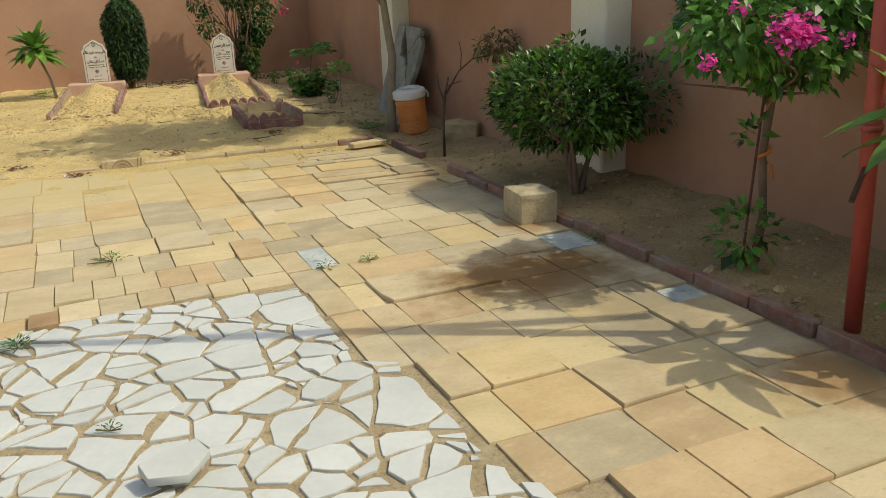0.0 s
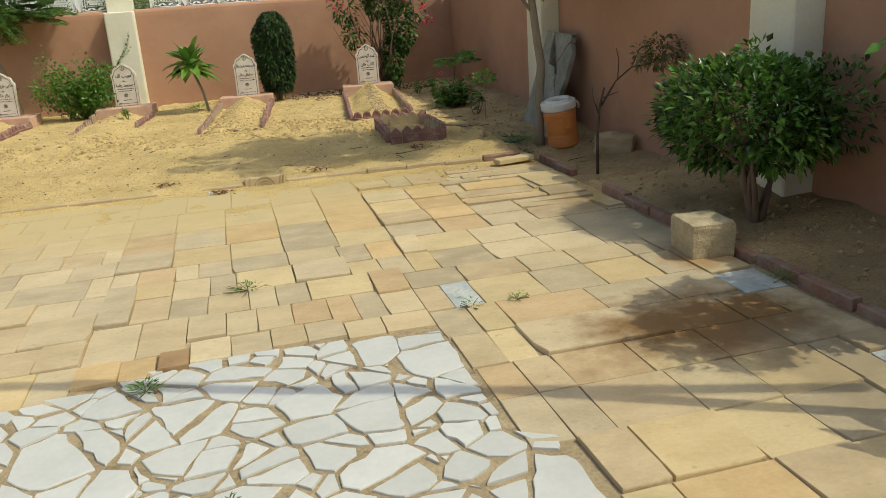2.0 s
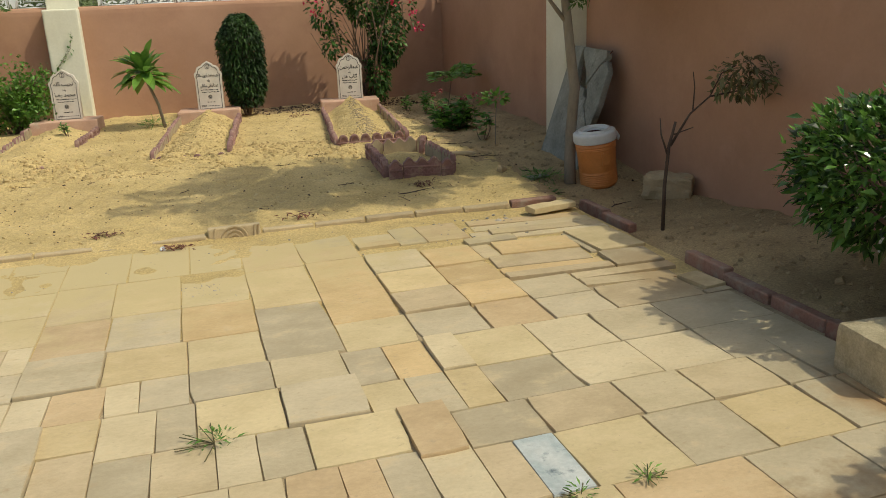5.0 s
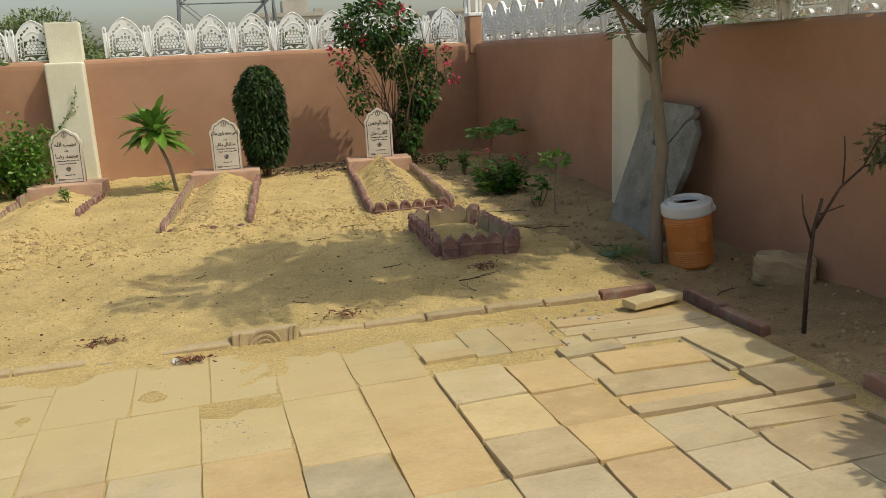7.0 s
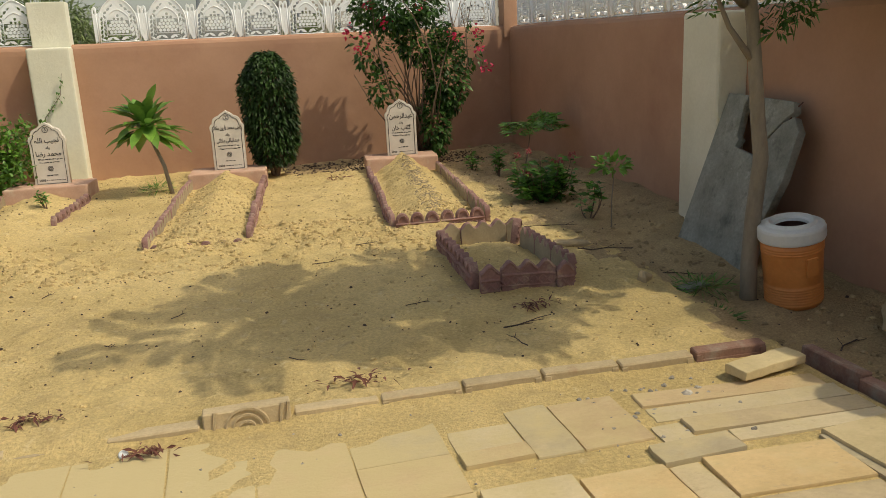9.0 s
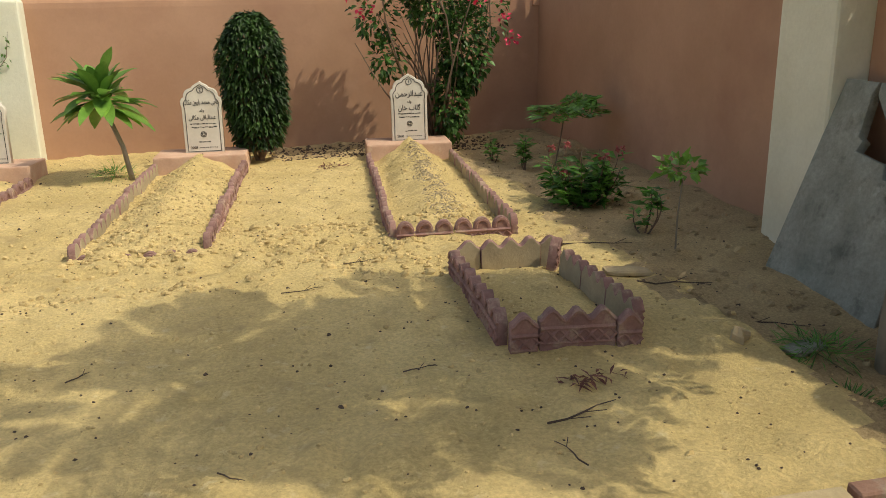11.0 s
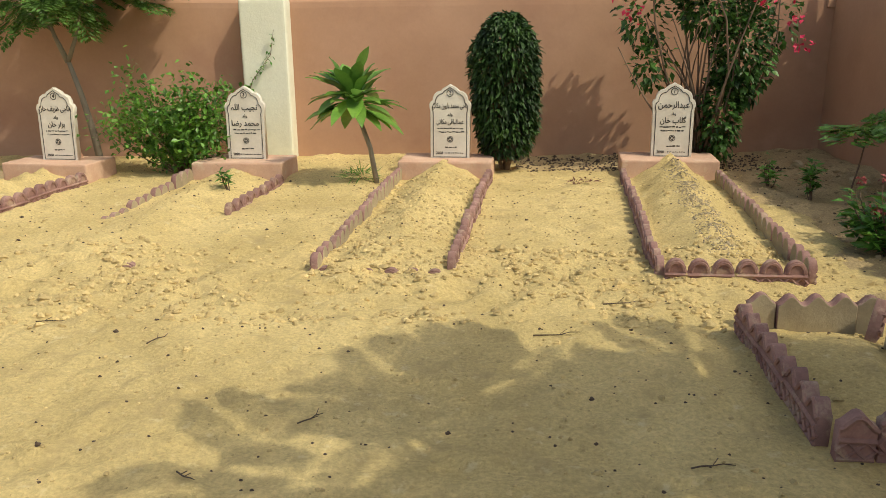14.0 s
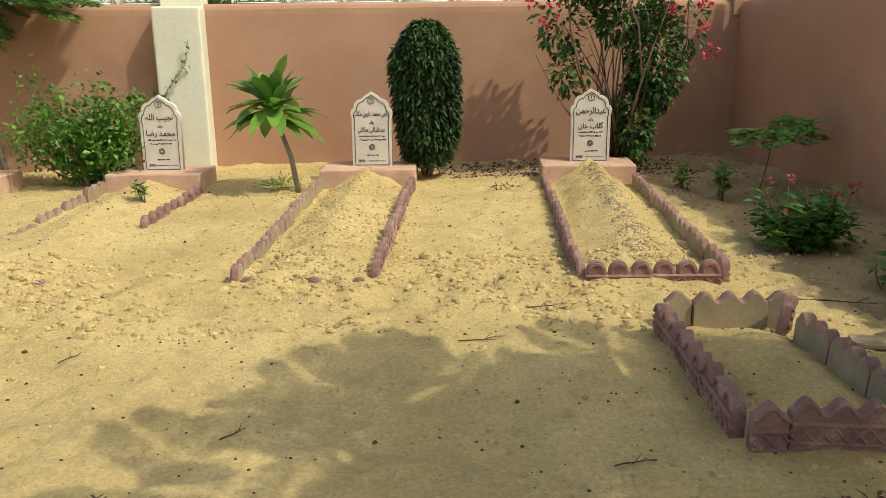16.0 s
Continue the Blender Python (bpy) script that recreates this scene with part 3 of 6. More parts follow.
def headstone(parent, number, lines, lean):
    h = from_mesh("headstone", prism(stone_outline(0.165, 0.62), 0.05, 0.004), HEADSTONE, parent, "pale marble headstone with cusped top and black inlaid writing")
    h.matrix_local = pose(0.025, 0.25, 0.175, lean, 0, 0)
    rim = [(x, -0.0515, z) for x, z in stone_outline(0.165, 0.62, 0.026)]
    v, f = tube(rim + rim[:1], 0.0032, 4)
    raw("black_rim", v, f, INK, h)
    ring = [(0.026 * math.cos(a * math.pi / 8), -0.0515, 0.548 + 0.026 * math.sin(a * math.pi / 8)) for a in range(17)]
    v, f = tube(ring, 0.003, 4)
    raw("number_ring", v, f, INK, h)
    writing("number", number, 0.042, (0, -0.0515, 0.548), h, INK)
    for text, size, z, sq in lines:
        writing("inscription", joined(text), size * 0.9, (0, -0.0515, z), h, INK, sq)
    # small lines too fine to read, a flower and the dates
    rows = []
    for z, w, gap in ((0.262, 0.21, 0.013), (0.232, 0.19, 0.012), (0.105, 0.085, 0.011)):
        x = -w / 2
        while x < w / 2:
            l = random.uniform(0.008, 0.03)
            rows.append((x, x + l, z + random.uniform(-0.003, 0.003), random.uniform(0.0025, 0.006)))
            x += l + random.uniform(0.003, 0.008)
    bm = bmesh.new()
    for x0, x1, z, t in rows:
        box(bm, x0, x1, -0.0515, -0.0495, z - t, z + t)
    x = -0.125
    while x < 0.115:
        l = random.uniform(0.006, 0.02)
        if not -0.125 <= x < -0.055:
            box(bm, x, x + l, -0.0515, -0.0495, 0.058 - random.uniform(0.002, 0.004), 0.058 + random.uniform(0.002, 0.005))
        x += l + random.uniform(0.003, 0.007)
    tagged(part("small_lines", bm, INK, h), kind="stuff")
    writing("year", "2008", 0.030, (-0.088, -0.0515, 0.058), h, INK)
    v, f = merged([tube([(0.017 * math.cos(a) + 0.008 * math.cos(b * math.pi / 4), -0.0515, 0.172 + 0.017 * math.sin(a) + 0.008 * math.sin(b * math.pi / 4)) for b in range(9)], 0.0022, 4)
                   for a in [k * math.pi / 4 for k in range(8)]])
    raw("rosette", v, f, INK, h)
    bm = bmesh.new()
    vs = [bm.verts.new(c) for c in ((-0.12, 0.02, 0.0), (0.12, 0.02, 0.0), (0.12, 0.16, 0.0), (-0.12, 0.16, 0.0), (-0.12, 0.02, 0.2), (0.12, 0.02, 0.2))]
    for q in ((0, 1, 2, 3), (0, 1, 5, 4), (4, 5, 2, 3), (0, 4, 3), (1, 2, 5)):
        bm.faces.new([vs[i] for i in q])
    bmesh.ops.recalc_face_normals(bm, faces=bm.faces)
    back = part("back_support", bm, PINKBED, parent)
    back.matrix_local = pose(0, 0.225, 0.195)


def grave(i, number, lines, lean, sides, label):
    (fx, fy), (hx, hy), w, mound = GRAVES[i]
    turn = -math.degrees(math.atan2(hx - fx, hy - fy))
    length = math.hypot(hx - fx, hy - fy)
    g = empty("grave", pose(hx, hy, 0.03, 0, 0, turn), label, "grave", "graves by the wall")
    bm = boxed(-0.385, 0.385, 0.0, 0.44, -0.15, 0.195, 0.014, 2)
    for v in bm.verts:
        v.co.z += 0.006 * bumps(v.co.x, v.co.y, 5, i)
    bed = part("bed", bm, PINKBED, g, "pink plastered block under the headstone")
    headstone(g, number, lines, lean)
    sides(g, w, length)
    return g


def full_sides(g, w, n):
    edging(g, (-w, -0.02), (-w, -n), 0.0)
    edging(g, (w, -n), (w, -0.02), 0.0)
    edging(g, (-w, -n), (w, -n), 0.0)


def sunk_sides(g, w, n):
    edging(g, (-w, -0.02), (-w, -n), 0.01, sink=0.045)
    edging(g, (w, -n), (w, -0.02), 0.0)
    edging(g, (-w, -n), (w, -n), -0.075)


def half_sides(g, w, n):
    edging(g, (-w, -0.02), (-w, -n * 0.62), 0.0, sink=0.11)
    edging(g, (w, -n * 0.50), (w, -0.02), -0.03)
    edging(g, (-w, -n), (w, -n), -0.085)


NAME, SON, SECOND = 0.43, 0.375, 0.315
grave(0, "1", [("عبدالرحمن", 0.078, NAME + 0.01, 0.85), ("ولد", 0.04, SON - 0.005, 1), ("گلاب خان", 0.07, SECOND, 0.85)], -2, full_sides,
      "grave with maroon scalloped edging, sand mound and white headstone")
grave(1, "2", [("حاجی محمد ہارون مکاتی", 0.064, NAME + 0.015, 0.54), ("ولد", 0.04, SON, 1), ("عبدالباقی مکاتی", 0.06, SECOND, 0.66)], -3, sunk_sides,
      "grave with maroon scalloped edging half sunk in sand, white headstone")
grave(2, "3", [("نجیب اللہ", 0.075, NAME + 0.015, 0.85), ("ولد", 0.04, SON, 1), ("محمد رضا", 0.072, SECOND, 0.9)], -2, half_sides,
      "grave with broken maroon edging, low mound and white headstone")
grave(3, "4", [("حاجی ظریف خان", 0.066, NAME + 0.015, 0.72), ("ولد", 0.04, SON, 1), ("ہزار خان", 0.066, SECOND, 0.85)], -2, sunk_sides,
      "grave with maroon scalloped edging, low mound and white headstone")

# the child's grave: taller pieces set round a small mound
kid = empty("small_grave", pose(1.985, 8.80, 0.0, 0, 0, -4) @ Matrix.Diagonal((0.92, 0.95, 1, 1)), "small open grave box of tall maroon scalloped edging", "grave")
TALL3, TALL1 = scalloped(0.345, 3, 0.20, 0.05, True), scalloped(0.125, 1, 0.20, 0.05, True)


def tall(m, kind=TALL3, stretch=1.0):
    piece = from_mesh("edging_piece", kind[0], MAROON, kid)
    piece.matrix_local = m @ Matrix.Diagonal((stretch, 1, 1, 1))
    from_mesh("relief", kind[1], MAROON, piece)


tall(pose(0.0, 0.0, 0.0, 2, 0, -2), TALL1)
tall(pose(0.13, -0.003, 0.01, -3, 1, -3))
tall(pose(0.48, -0.02, -0.01, 4, 0, -4), TALL1, 0.9)
for k in range(3):
    tall(pose(0.0 + 0.004 * k, 1.03 - 0.335 * k, 0.0, 3 - 2 * k, 1.5, -90 + 2 - k), TALL3, 0.96)
for k in range(3):
    tall(pose(0.575 - 0.018 * k, 0.01 + 0.285 * k, 0.0, 3, -1, 93.5), TALL3, 0.81)
tall(pose(0.13, 1.05, 0.01, 2, 0, 178), TALL1)
tall(pose(0.48, 1.03, 0.02, -3, 2, 178))
tall(pose(0.60, 1.02, 0.015, 2, 0, 172), TALL1)
tall(pose(0.47, 0.93, 0.04, 8, 0, 60), TALL1, 0.8)
tall(pose(0.36, 0.10, -0.03, 12, 8, -50), TALL1, 0.8)


# ---------- kerbs ----------
def kerb_piece(parent, m, length, material, height=0.085, inset=True, name="kerb_stone"):
    bm = boxed(0, length - 0.008, -0.032, 0.032, -0.12, height, 0.006, 1)
    if inset:
        box(bm, 0.03, length - 0.04, -0.036, -0.03, height - 0.055, height - 0.038)
        box(bm, 0.0, 0.03, -0.037, -0.03, height - 0.10, height - 0.012, 0.003)
        box(bm, length - 0.04, length - 0.008, -0.037, -0.03, height - 0.10, height - 0.012, 0.003)
    for v in bm.verts:
        v.co += Vector((0, 0.004 * bumps(v.co.x, v.co.z, 9, length), 0.006 * bumps(v.co.x, v.co.y, 6, height)))
    ob = part(name, bm, material, parent)
    ob.matrix_local = m
    return ob


kx = empty("kerb_across", pose(0, 0, 0), "low weathered kerb stones between paving and sand", "kerb", kind="structure")
x = -4.4
random.seed(5)
while x < 2.72:
    l = 0.345
    y0, y1 = kerb_y(x), kerb_y(x + l)
    m = pose(x, y0, (-0.008 if x > 0.4 else -0.032) + random.uniform(-0.012, 0.010), random.uniform(-3, 3), random.uniform(-1.0, 1.0), math.degrees(math.atan2(y1 - y0, l)))
    if 0.45 < x < 0.75:
        o = kerb_piece(kx, m, l, KERBSTONE, 0.092, False)
        arcs = []
        for r in (0.028, 0.055, 0.082):
            arcs.append(tube([(0.165 + r * math.cos(math.pi * a / 10), -0.033, 0.012 + r * math.sin(math.pi * a / 10)) for a in range(11)], 0.008, 5))
        for xx in (0.035, 0.29, 0.315):
            arcs.append(tube([(xx, -0.033, 0.0), (xx + 0.015, -0.033, 0.095)], 0.008, 5))
        v, f = merged(arcs)
        raw("carved_rings", v, f, KERBSTONE, o)
    else:
        kerb_piece(kx, m, l, KERB if x > 2.35 else KERBSTONE, 0.060, x > 0.9)
    x += l + 0.004

ks = empty("kerb_side", pose(0, 0, 0), "worn red-painted kerb stones along the planting bed", "kerb", kind="structure")
y = -0.9
while y < 7.3:
    l = 0.36
    if not 6.05 < y < 6.75:
        kerb_piece(ks, pose(3.03 + random.uniform(-0.012, 0.012) + (0.09 if y > 6.5 else 0), y, random.uniform(-0.02, 0.006), random.uniform(-5, 5), 0, 90 + random.uniform(-2, 2)), l, KERB, 0.058 if y < 6.5 else 0.035, False)
    y += l + 0.006


# ---------- plants ----------
RNG = np.random.default_rng(7)


def leaves(points, ways, length, width, fold=0.25, curl=0.2, vary=0.35):
    """Verts and faces of many pointed leaves: bases, unit ways, sizes."""
    P, D = np.asarray(points, float), np.asarray(ways, float)
    n = len(P)
    D = D / np.maximum(np.linalg.norm(D, axis=1, keepdims=True), 1e-6)
    up = np.tile((0.0, 0.0, 1.0), (n, 1)) + RNG.normal(0, 0.35, (n, 3))
    S = np.cross(D, up)
    S /= np.maximum(np.linalg.norm(S, axis=1, keepdims=True), 1e-6)
    N = np.cross(S, D)
    L = length * (1 + RNG.uniform(-vary, vary, (n, 1)))
    W = width * (1 + RNG.uniform(-vary, vary, (n, 1)))
    droop = np.array((0, 0, -1.0)) * L * curl
    base = P
    mid = P + D * L * 0.5 - N * W * fold * 0.0 + droop * 0.25
    lft = P + D * L * 0.42 + S * W * 0.5 + N * W * fold + droop * 0.25
    rgt = P + D * L * 0.42 - S * W * 0.5 + N * W * fold + droop * 0.25
    tip = P + D * L + droop
    V = np.stack([base, lft, mid, rgt, tip], 1).reshape(-1, 3)
    q = np.array([(0, 2, 1), (0, 3, 2), (1, 2, 4), (2, 3, 4)])
    F = (np.arange(n)[:, None, None] * 5 + q[None]).reshape(-1, 3)
    return V, F


def foliage(name, vf, material, parent, label=""):
    me = bpy.data.meshes.new(name)
    me.from_pydata(vf[0].tolist(), [], vf[1].tolist())
    me.materials.append(material)
    ob = new(name, me)
    ob.parent = parent
    if label:
        tagged(ob, label)
    if name in ("bract_cluster", "withered_tuft", "flower_head", "leaf_tuft", "leaf_spray"):
        tagged(ob, kind="stuff")
    return ob


def scatter(n, centre, radii, shell=0.6, lumps=5, seed=1, flat_top=None):
    """Points in a lumpy ellipsoid, most near its skin, and their outward ways."""
    g = np.random.default_rng(seed)
    d = g.normal(size=(n, 3))
    d /= np.linalg.norm(d, axis=1, keepdims=True)
    lump = np.ones(n)
    dirs = g.normal(size=(lumps, 3))
    dirs /= np.linalg.norm(dirs, axis=1, keepdims=True)
    for q, a in zip(dirs, g.uniform(-0.22, 0.22, lumps)):
        lump += a * np.maximum(0, d @ q) ** 3
    r = (shell + (1 - shell) * g.random(n) ** 0.6) * lump * (1 + g.normal(0, 0.04, n))
    p = d * r[:, None] * np.array(radii)
    if flat_top is not None:
        p[:, 2] = np.minimum(p[:, 2], flat_top + g.normal(0, 0.025, n))
    return p + np.array(centre), d


def branches(base, tips, r0, sides=6, sag=0.0, seed=2, material=BROWNBARK, name="branch", parent=None):
    g = random.Random(seed)
    out = []
    for tip in tips:
        a, b = Vector(base), Vector(tip)
        pts, rs = [], []
        bend = Vector((g.uniform(-1, 1), g.uniform(-1, 1), g.uniform(-0.3, 0.6))) * (b - a).length * 0.13
        for i in range(6):
            t = i / 5
            pts.append(a.lerp(b, t) + bend * math.sin(math.pi * t) + Vector((0, 0, -sag * t * t)))
            rs.append(r0 * (1 - 0.75 * t))
        v, f = tube(pts, rs, sides)
        out.append(raw(name, v, f, material, parent, smooth=True))
    return out


def fronds(starts, ways, length, pairs=13, leaflet=0.075, seed=3):
    """Feathery compound leaves: a stalk with rows of paired pinnae of fine leaflets."""
    g = np.random.default_rng(seed)
    P, D = [], []
    for s, w in zip(starts, ways):
        w = np.array(w, float)
        w /= np.linalg.norm(w)
        side = np.cross(w, (0, 0, 1.0))
        side /= max(np.linalg.norm(side), 1e-6)
        L = length * g.uniform(0.75, 1.2)
        for k in range(pairs):
            t = (k + 1.5) / (pairs + 1)
            c = np.array(s) + w * L * t + np.array((0, 0, -0.28 * L * t * t))
            ll = leaflet * (0.55 + 0.9 * math.sin(math.pi * min(1, t * 0.9 + 0.08)))
            for sg in (-1, 1):
                out = side * sg + w * 0.35 + np.array((0, 0, -0.15))
                out /= np.linalg.norm(out)
                for j in range(4):
                    base = c + out * ll * (0.12 + 0.26 * j)
                    for s2 in (-1, 1):
                        P.append(base)
                        D.append(w * s2 * 0.8 + out * 0.9 + g.normal(0, 0.12, 3))
    return leaves(P, D, leaflet * 0.60, leaflet * 0.21, 0.05, 0.1, 0.25)


def stalks(starts, ways, length, r=0.0025):
    out = []
    for s, w in zip(starts, ways):
        w = Vector(w).normalized()
        s = Vector(s)
        out.append(tube([s + w * length * t + Vector((0, 0, -0.28 * length * t * t)) for t in (0, 0.35, 0.7, 1.0)], r, 4))
    return merged(out)


def plant(name, x, y, label, category, dz=0.0):
    return empty(name, pose(x, y, ground_z(x, y) + dz), label, category)


# clipped column of small drooping leaves
p = plant("column_shrub", 1.19, 13.43, "tall clipped columnar dark green shrub with drooping glossy leaves", "shrub")
g = np.random.default_rng(11)
n = 9000
th, hh = g.uniform(0, 2 * math.pi, n), g.random(n) ** 0.85
rad = 0.285 * (1 - 0.18 * (1 - hh)) * np.minimum(1, np.sqrt(np.maximum(0, (1.01 - hh) * 3.6))) * np.minimum(1, 0.72 + hh * 1.4) * (1 + 0.06 * np.sin(3 * th + 7 * hh)) * g.uniform(0.78, 1.05, n)
P = np.stack([rad * np.cos(th), rad * np.sin(th), 0.14 + 1.16 * hh], 1)
D = np.stack([np.cos(th) * 0.7, np.sin(th) * 0.7, g.uniform(-0.9, 0.2, n)], 1) + g.normal(0, 0.42, (n, 3))
foliage("crown", leaves(P, D, 0.056, 0.026, 0.2, 0.3), LEAF_DARK, p)
# solid dark body stands in for the inner twigs and the shade among them
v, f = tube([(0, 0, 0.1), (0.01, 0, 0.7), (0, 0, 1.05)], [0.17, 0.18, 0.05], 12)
raw("dark_core", v, f, DARKTWIG, p)
branches((0, 0, -0.05), [(-0.10, 0.02, 0.3), (-0.04, -0.06, 0.3), (0.03, 0.03, 0.3), (0.09, -0.03, 0.3)], 0.024, name="stem", parent=p)


def plumeria(x, y, top, crown, count, length, width, label, seed, lean=(0.0, 0.0), mat=LEAF_PLUM, heads=((0, 0, 0),)):
    p = plant("plumeria", x, y, label, "small tree")
    gg = np.random.default_rng(seed)
    hubs = [Vector((lean[0] + h[0], lean[1] + h[1], top + h[2])) for h in heads]
    trunk = []
    for hb in hubs:
        trunk.append(tube([(0, 0, -0.06), (lean[0] * 0.3, lean[1] * 0.3, top * 0.4), (hb.x * 0.85, hb.y * 0.85, hb.z * 0.8), tuple(hb)], [0.024, 0.020, 0.018, 0.022], 8))
    v, f = merged(trunk)
    raw("trunk", v, f, BARK, p, smooth=True)
    VV, FF, o = [], [], 0
    for hb in hubs:
        for k in range(count):
            a = k * 2.4 + gg.uniform(-0.3, 0.3)
            e = gg.uniform(-0.45, 0.45) if k % 5 < 3 else gg.uniform(0.35, 1.15)
            L, W = length * gg.uniform(0.7, 1.1), width * gg.uniform(0.8, 1.15)
            d = Vector((math.cos(a) * math.cos(e), math.sin(a) * math.cos(e), math.sin(e)))
            s = d.cross(Vector((0, 0, 1))).normalized()
            nn = s.cross(d)
            start = hb + Vector((0, 0, gg.uniform(-0.10, 0.03)))
            for i in range(9):
                t = i / 8
                c = start + d * L * (0.10 + 0.90 * t) + Vector((0, 0, -1)) * L * 0.22 * t * t * max(0.15, math.cos(e))
                wv = W * 0.5 * max(0.02, math.sin(math.pi * (0.05 + 0.93 * t) ** 1.25)) * (1.0 if t < 0.95 else 0.4)
                for q in (-1, 0, 1):
                    VV.append(c + s * wv * q + nn * (abs(q) * wv * 0.35 + 0.004 * math.sin(9 * t + q)))
            for i in range(8):
                for q in (0, 1):
                    b = o + i * 3 + q
                    FF.append((b, b + 1, b + 4, b + 3))
            o += 27
    raw("leaf_crown", VV, FF, mat, p, smooth=True)
    return p


plumeria(0.15, 12.92, 0.70, 0.4, 62, 0.41, 0.118, "young plumeria with a rosette of long green leaves", 5, (-0.17, 0.0))

# red bougainvillea in the corner
p = plant("bougainvillea", 2.90, 13.62, "tall bougainvillea with many bare stems and crimson bracts", "climbing shrub")
tips = []
g = random.Random(4)
for k in range(26):
    a = g.uniform(0, 6.28)
    r = g.uniform(0.15, 0.75)
    tips.append((r * math.cos(a) - 0.15, 0.45 * r * math.sin(a) - 0.12, g.uniform(0.9, 1.95)))
branches((0, 0, -0.05), tips, 0.014, 5, name="stem", parent=p, seed=8)
branches((0.05, 0.0, -0.05), [(0.12, -0.05, 0.5), (-0.1, 0.02, 0.6), (0.02, 0.04, 0.7)], 0.034, 7, name="trunk", parent=p, seed=3)
PP, DD = [], []
for c, r, k in (((-0.28, -0.1, 1.72), (0.50, 0.34, 0.32), 2000), ((-0.58, -0.12, 1.28), (0.22, 0.22, 0.30), 230), ((-0.50, -0.12, 0.86), (0.17, 0.16, 0.20), 190), ((0.24, -0.12, 1.00), (0.25, 0.26, 0.50), 1300),
                ((0.12, -0.12, 0.48), (0.18, 0.22, 0.44), 800), ((0.52, -0.1, 1.25), (0.22, 0.2, 0.30), 110), ((0.02, -0.02, 1.35), (0.42, 0.26, 0.30), 760)):
    a, b = scatter(k, c, r, 0.45, 6, k)
    PP.append(a)
    DD.append(b + np.array((0, -0.2, -0.15)) + RNG.normal(0, 0.5, b.shape))
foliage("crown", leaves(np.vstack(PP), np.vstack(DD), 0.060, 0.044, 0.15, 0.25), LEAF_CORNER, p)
PP, DD = [], []
g = np.random.default_rng(9)
for c in ((-0.82, -0.2, 1.45), (-0.72, -0.3, 1.25), (-0.6, -0.3, 1.70), (-0.25, -0.3, 1.95), (-0.15, -0.25, 2.0), (0.05, -0.3, 1.85), (-0.45, -0.35, 1.55), (0.62, -0.25, 1.22), (0.70, -0.25, 1.02), (0.30, -0.35, 1.35), (-0.68, -0.3, 1.4), (0.55, -0.3, 1.4), (-0.05, -0.35, 1.72)):
    k = 16
    foliage("bract_cluster", leaves(np.array(c) + g.normal(0, 0.035, (k, 3)), g.normal(0, 1, (k, 3)), 0.046, 0.036, 0.1, 0.1), CRIMSON, p, "crimson papery bracts")
v, f = tube([(0.42, -0.1, 0.9), (0.50, -0.15, 1.4), (0.58, -0.2, 1.85)], [0.007, 0.005, 0.003], 5)
raw("long_shoot", v, f, BROWNBARK, p)

# loose bright bush between the headstones
p = plant("bush", -1.62, 13.42, "loose bright green bush with arching shoots", "bush")
g = random.Random(3)
tips = [(g.uniform(-0.60, 0.50), g.uniform(-0.35, 0.3), g.uniform(0.25, 0.72) + (0.22 if _ % 5 == 0 else 0)) for _ in range(34)]
branches((0, 0, -0.03), tips, 0.008, 4, name="stem", parent=p)
PP, DD = [], []
for t in tips:
    for k in range(120):
        s = RNG.random() ** 0.7
        PP.append(np.array(t) * (0.22 + 0.82 * s) + RNG.normal(0, 0.06, 3) * np.array((1.3, 1, 1)))
        DD.append(RNG.normal(0, 1, 3) + (0, 0, 0.4))
foliage("crown", leaves(PP, DD, 0.056, 0.036, 0.12, 0.2), LEAF_BRIGHT, p)

# creeper on the pillar
p = plant("creeper", -1.12, 14.02, "thin creeper shoot with tiny leaves against the pillar", "creeper")
pts = [(-0.12, 0, 0.0), (-0.10, 0.02, 0.45), (0.02, 0.02, 0.75), (0.20, 0.03, 0.98), (0.24, 0.03, 1.20)]
v, f = tube(pts, [0.006, 0.005, 0.004, 0.003, 0.002], 5)
raw("stem", v, f, BROWNBARK, p)
PP = [np.array(pts[i]) * (1 - t) + np.array(pts[i + 1]) * t + RNG.normal(0, 0.015, 3) for i in range(4) for t in RNG.random(26 if i < 3 else 8)]
foliage("leaf_spray", leaves(PP, RNG.normal(0, 1, (len(PP), 3)), 0.04, 0.022), LEAF_MID, p)


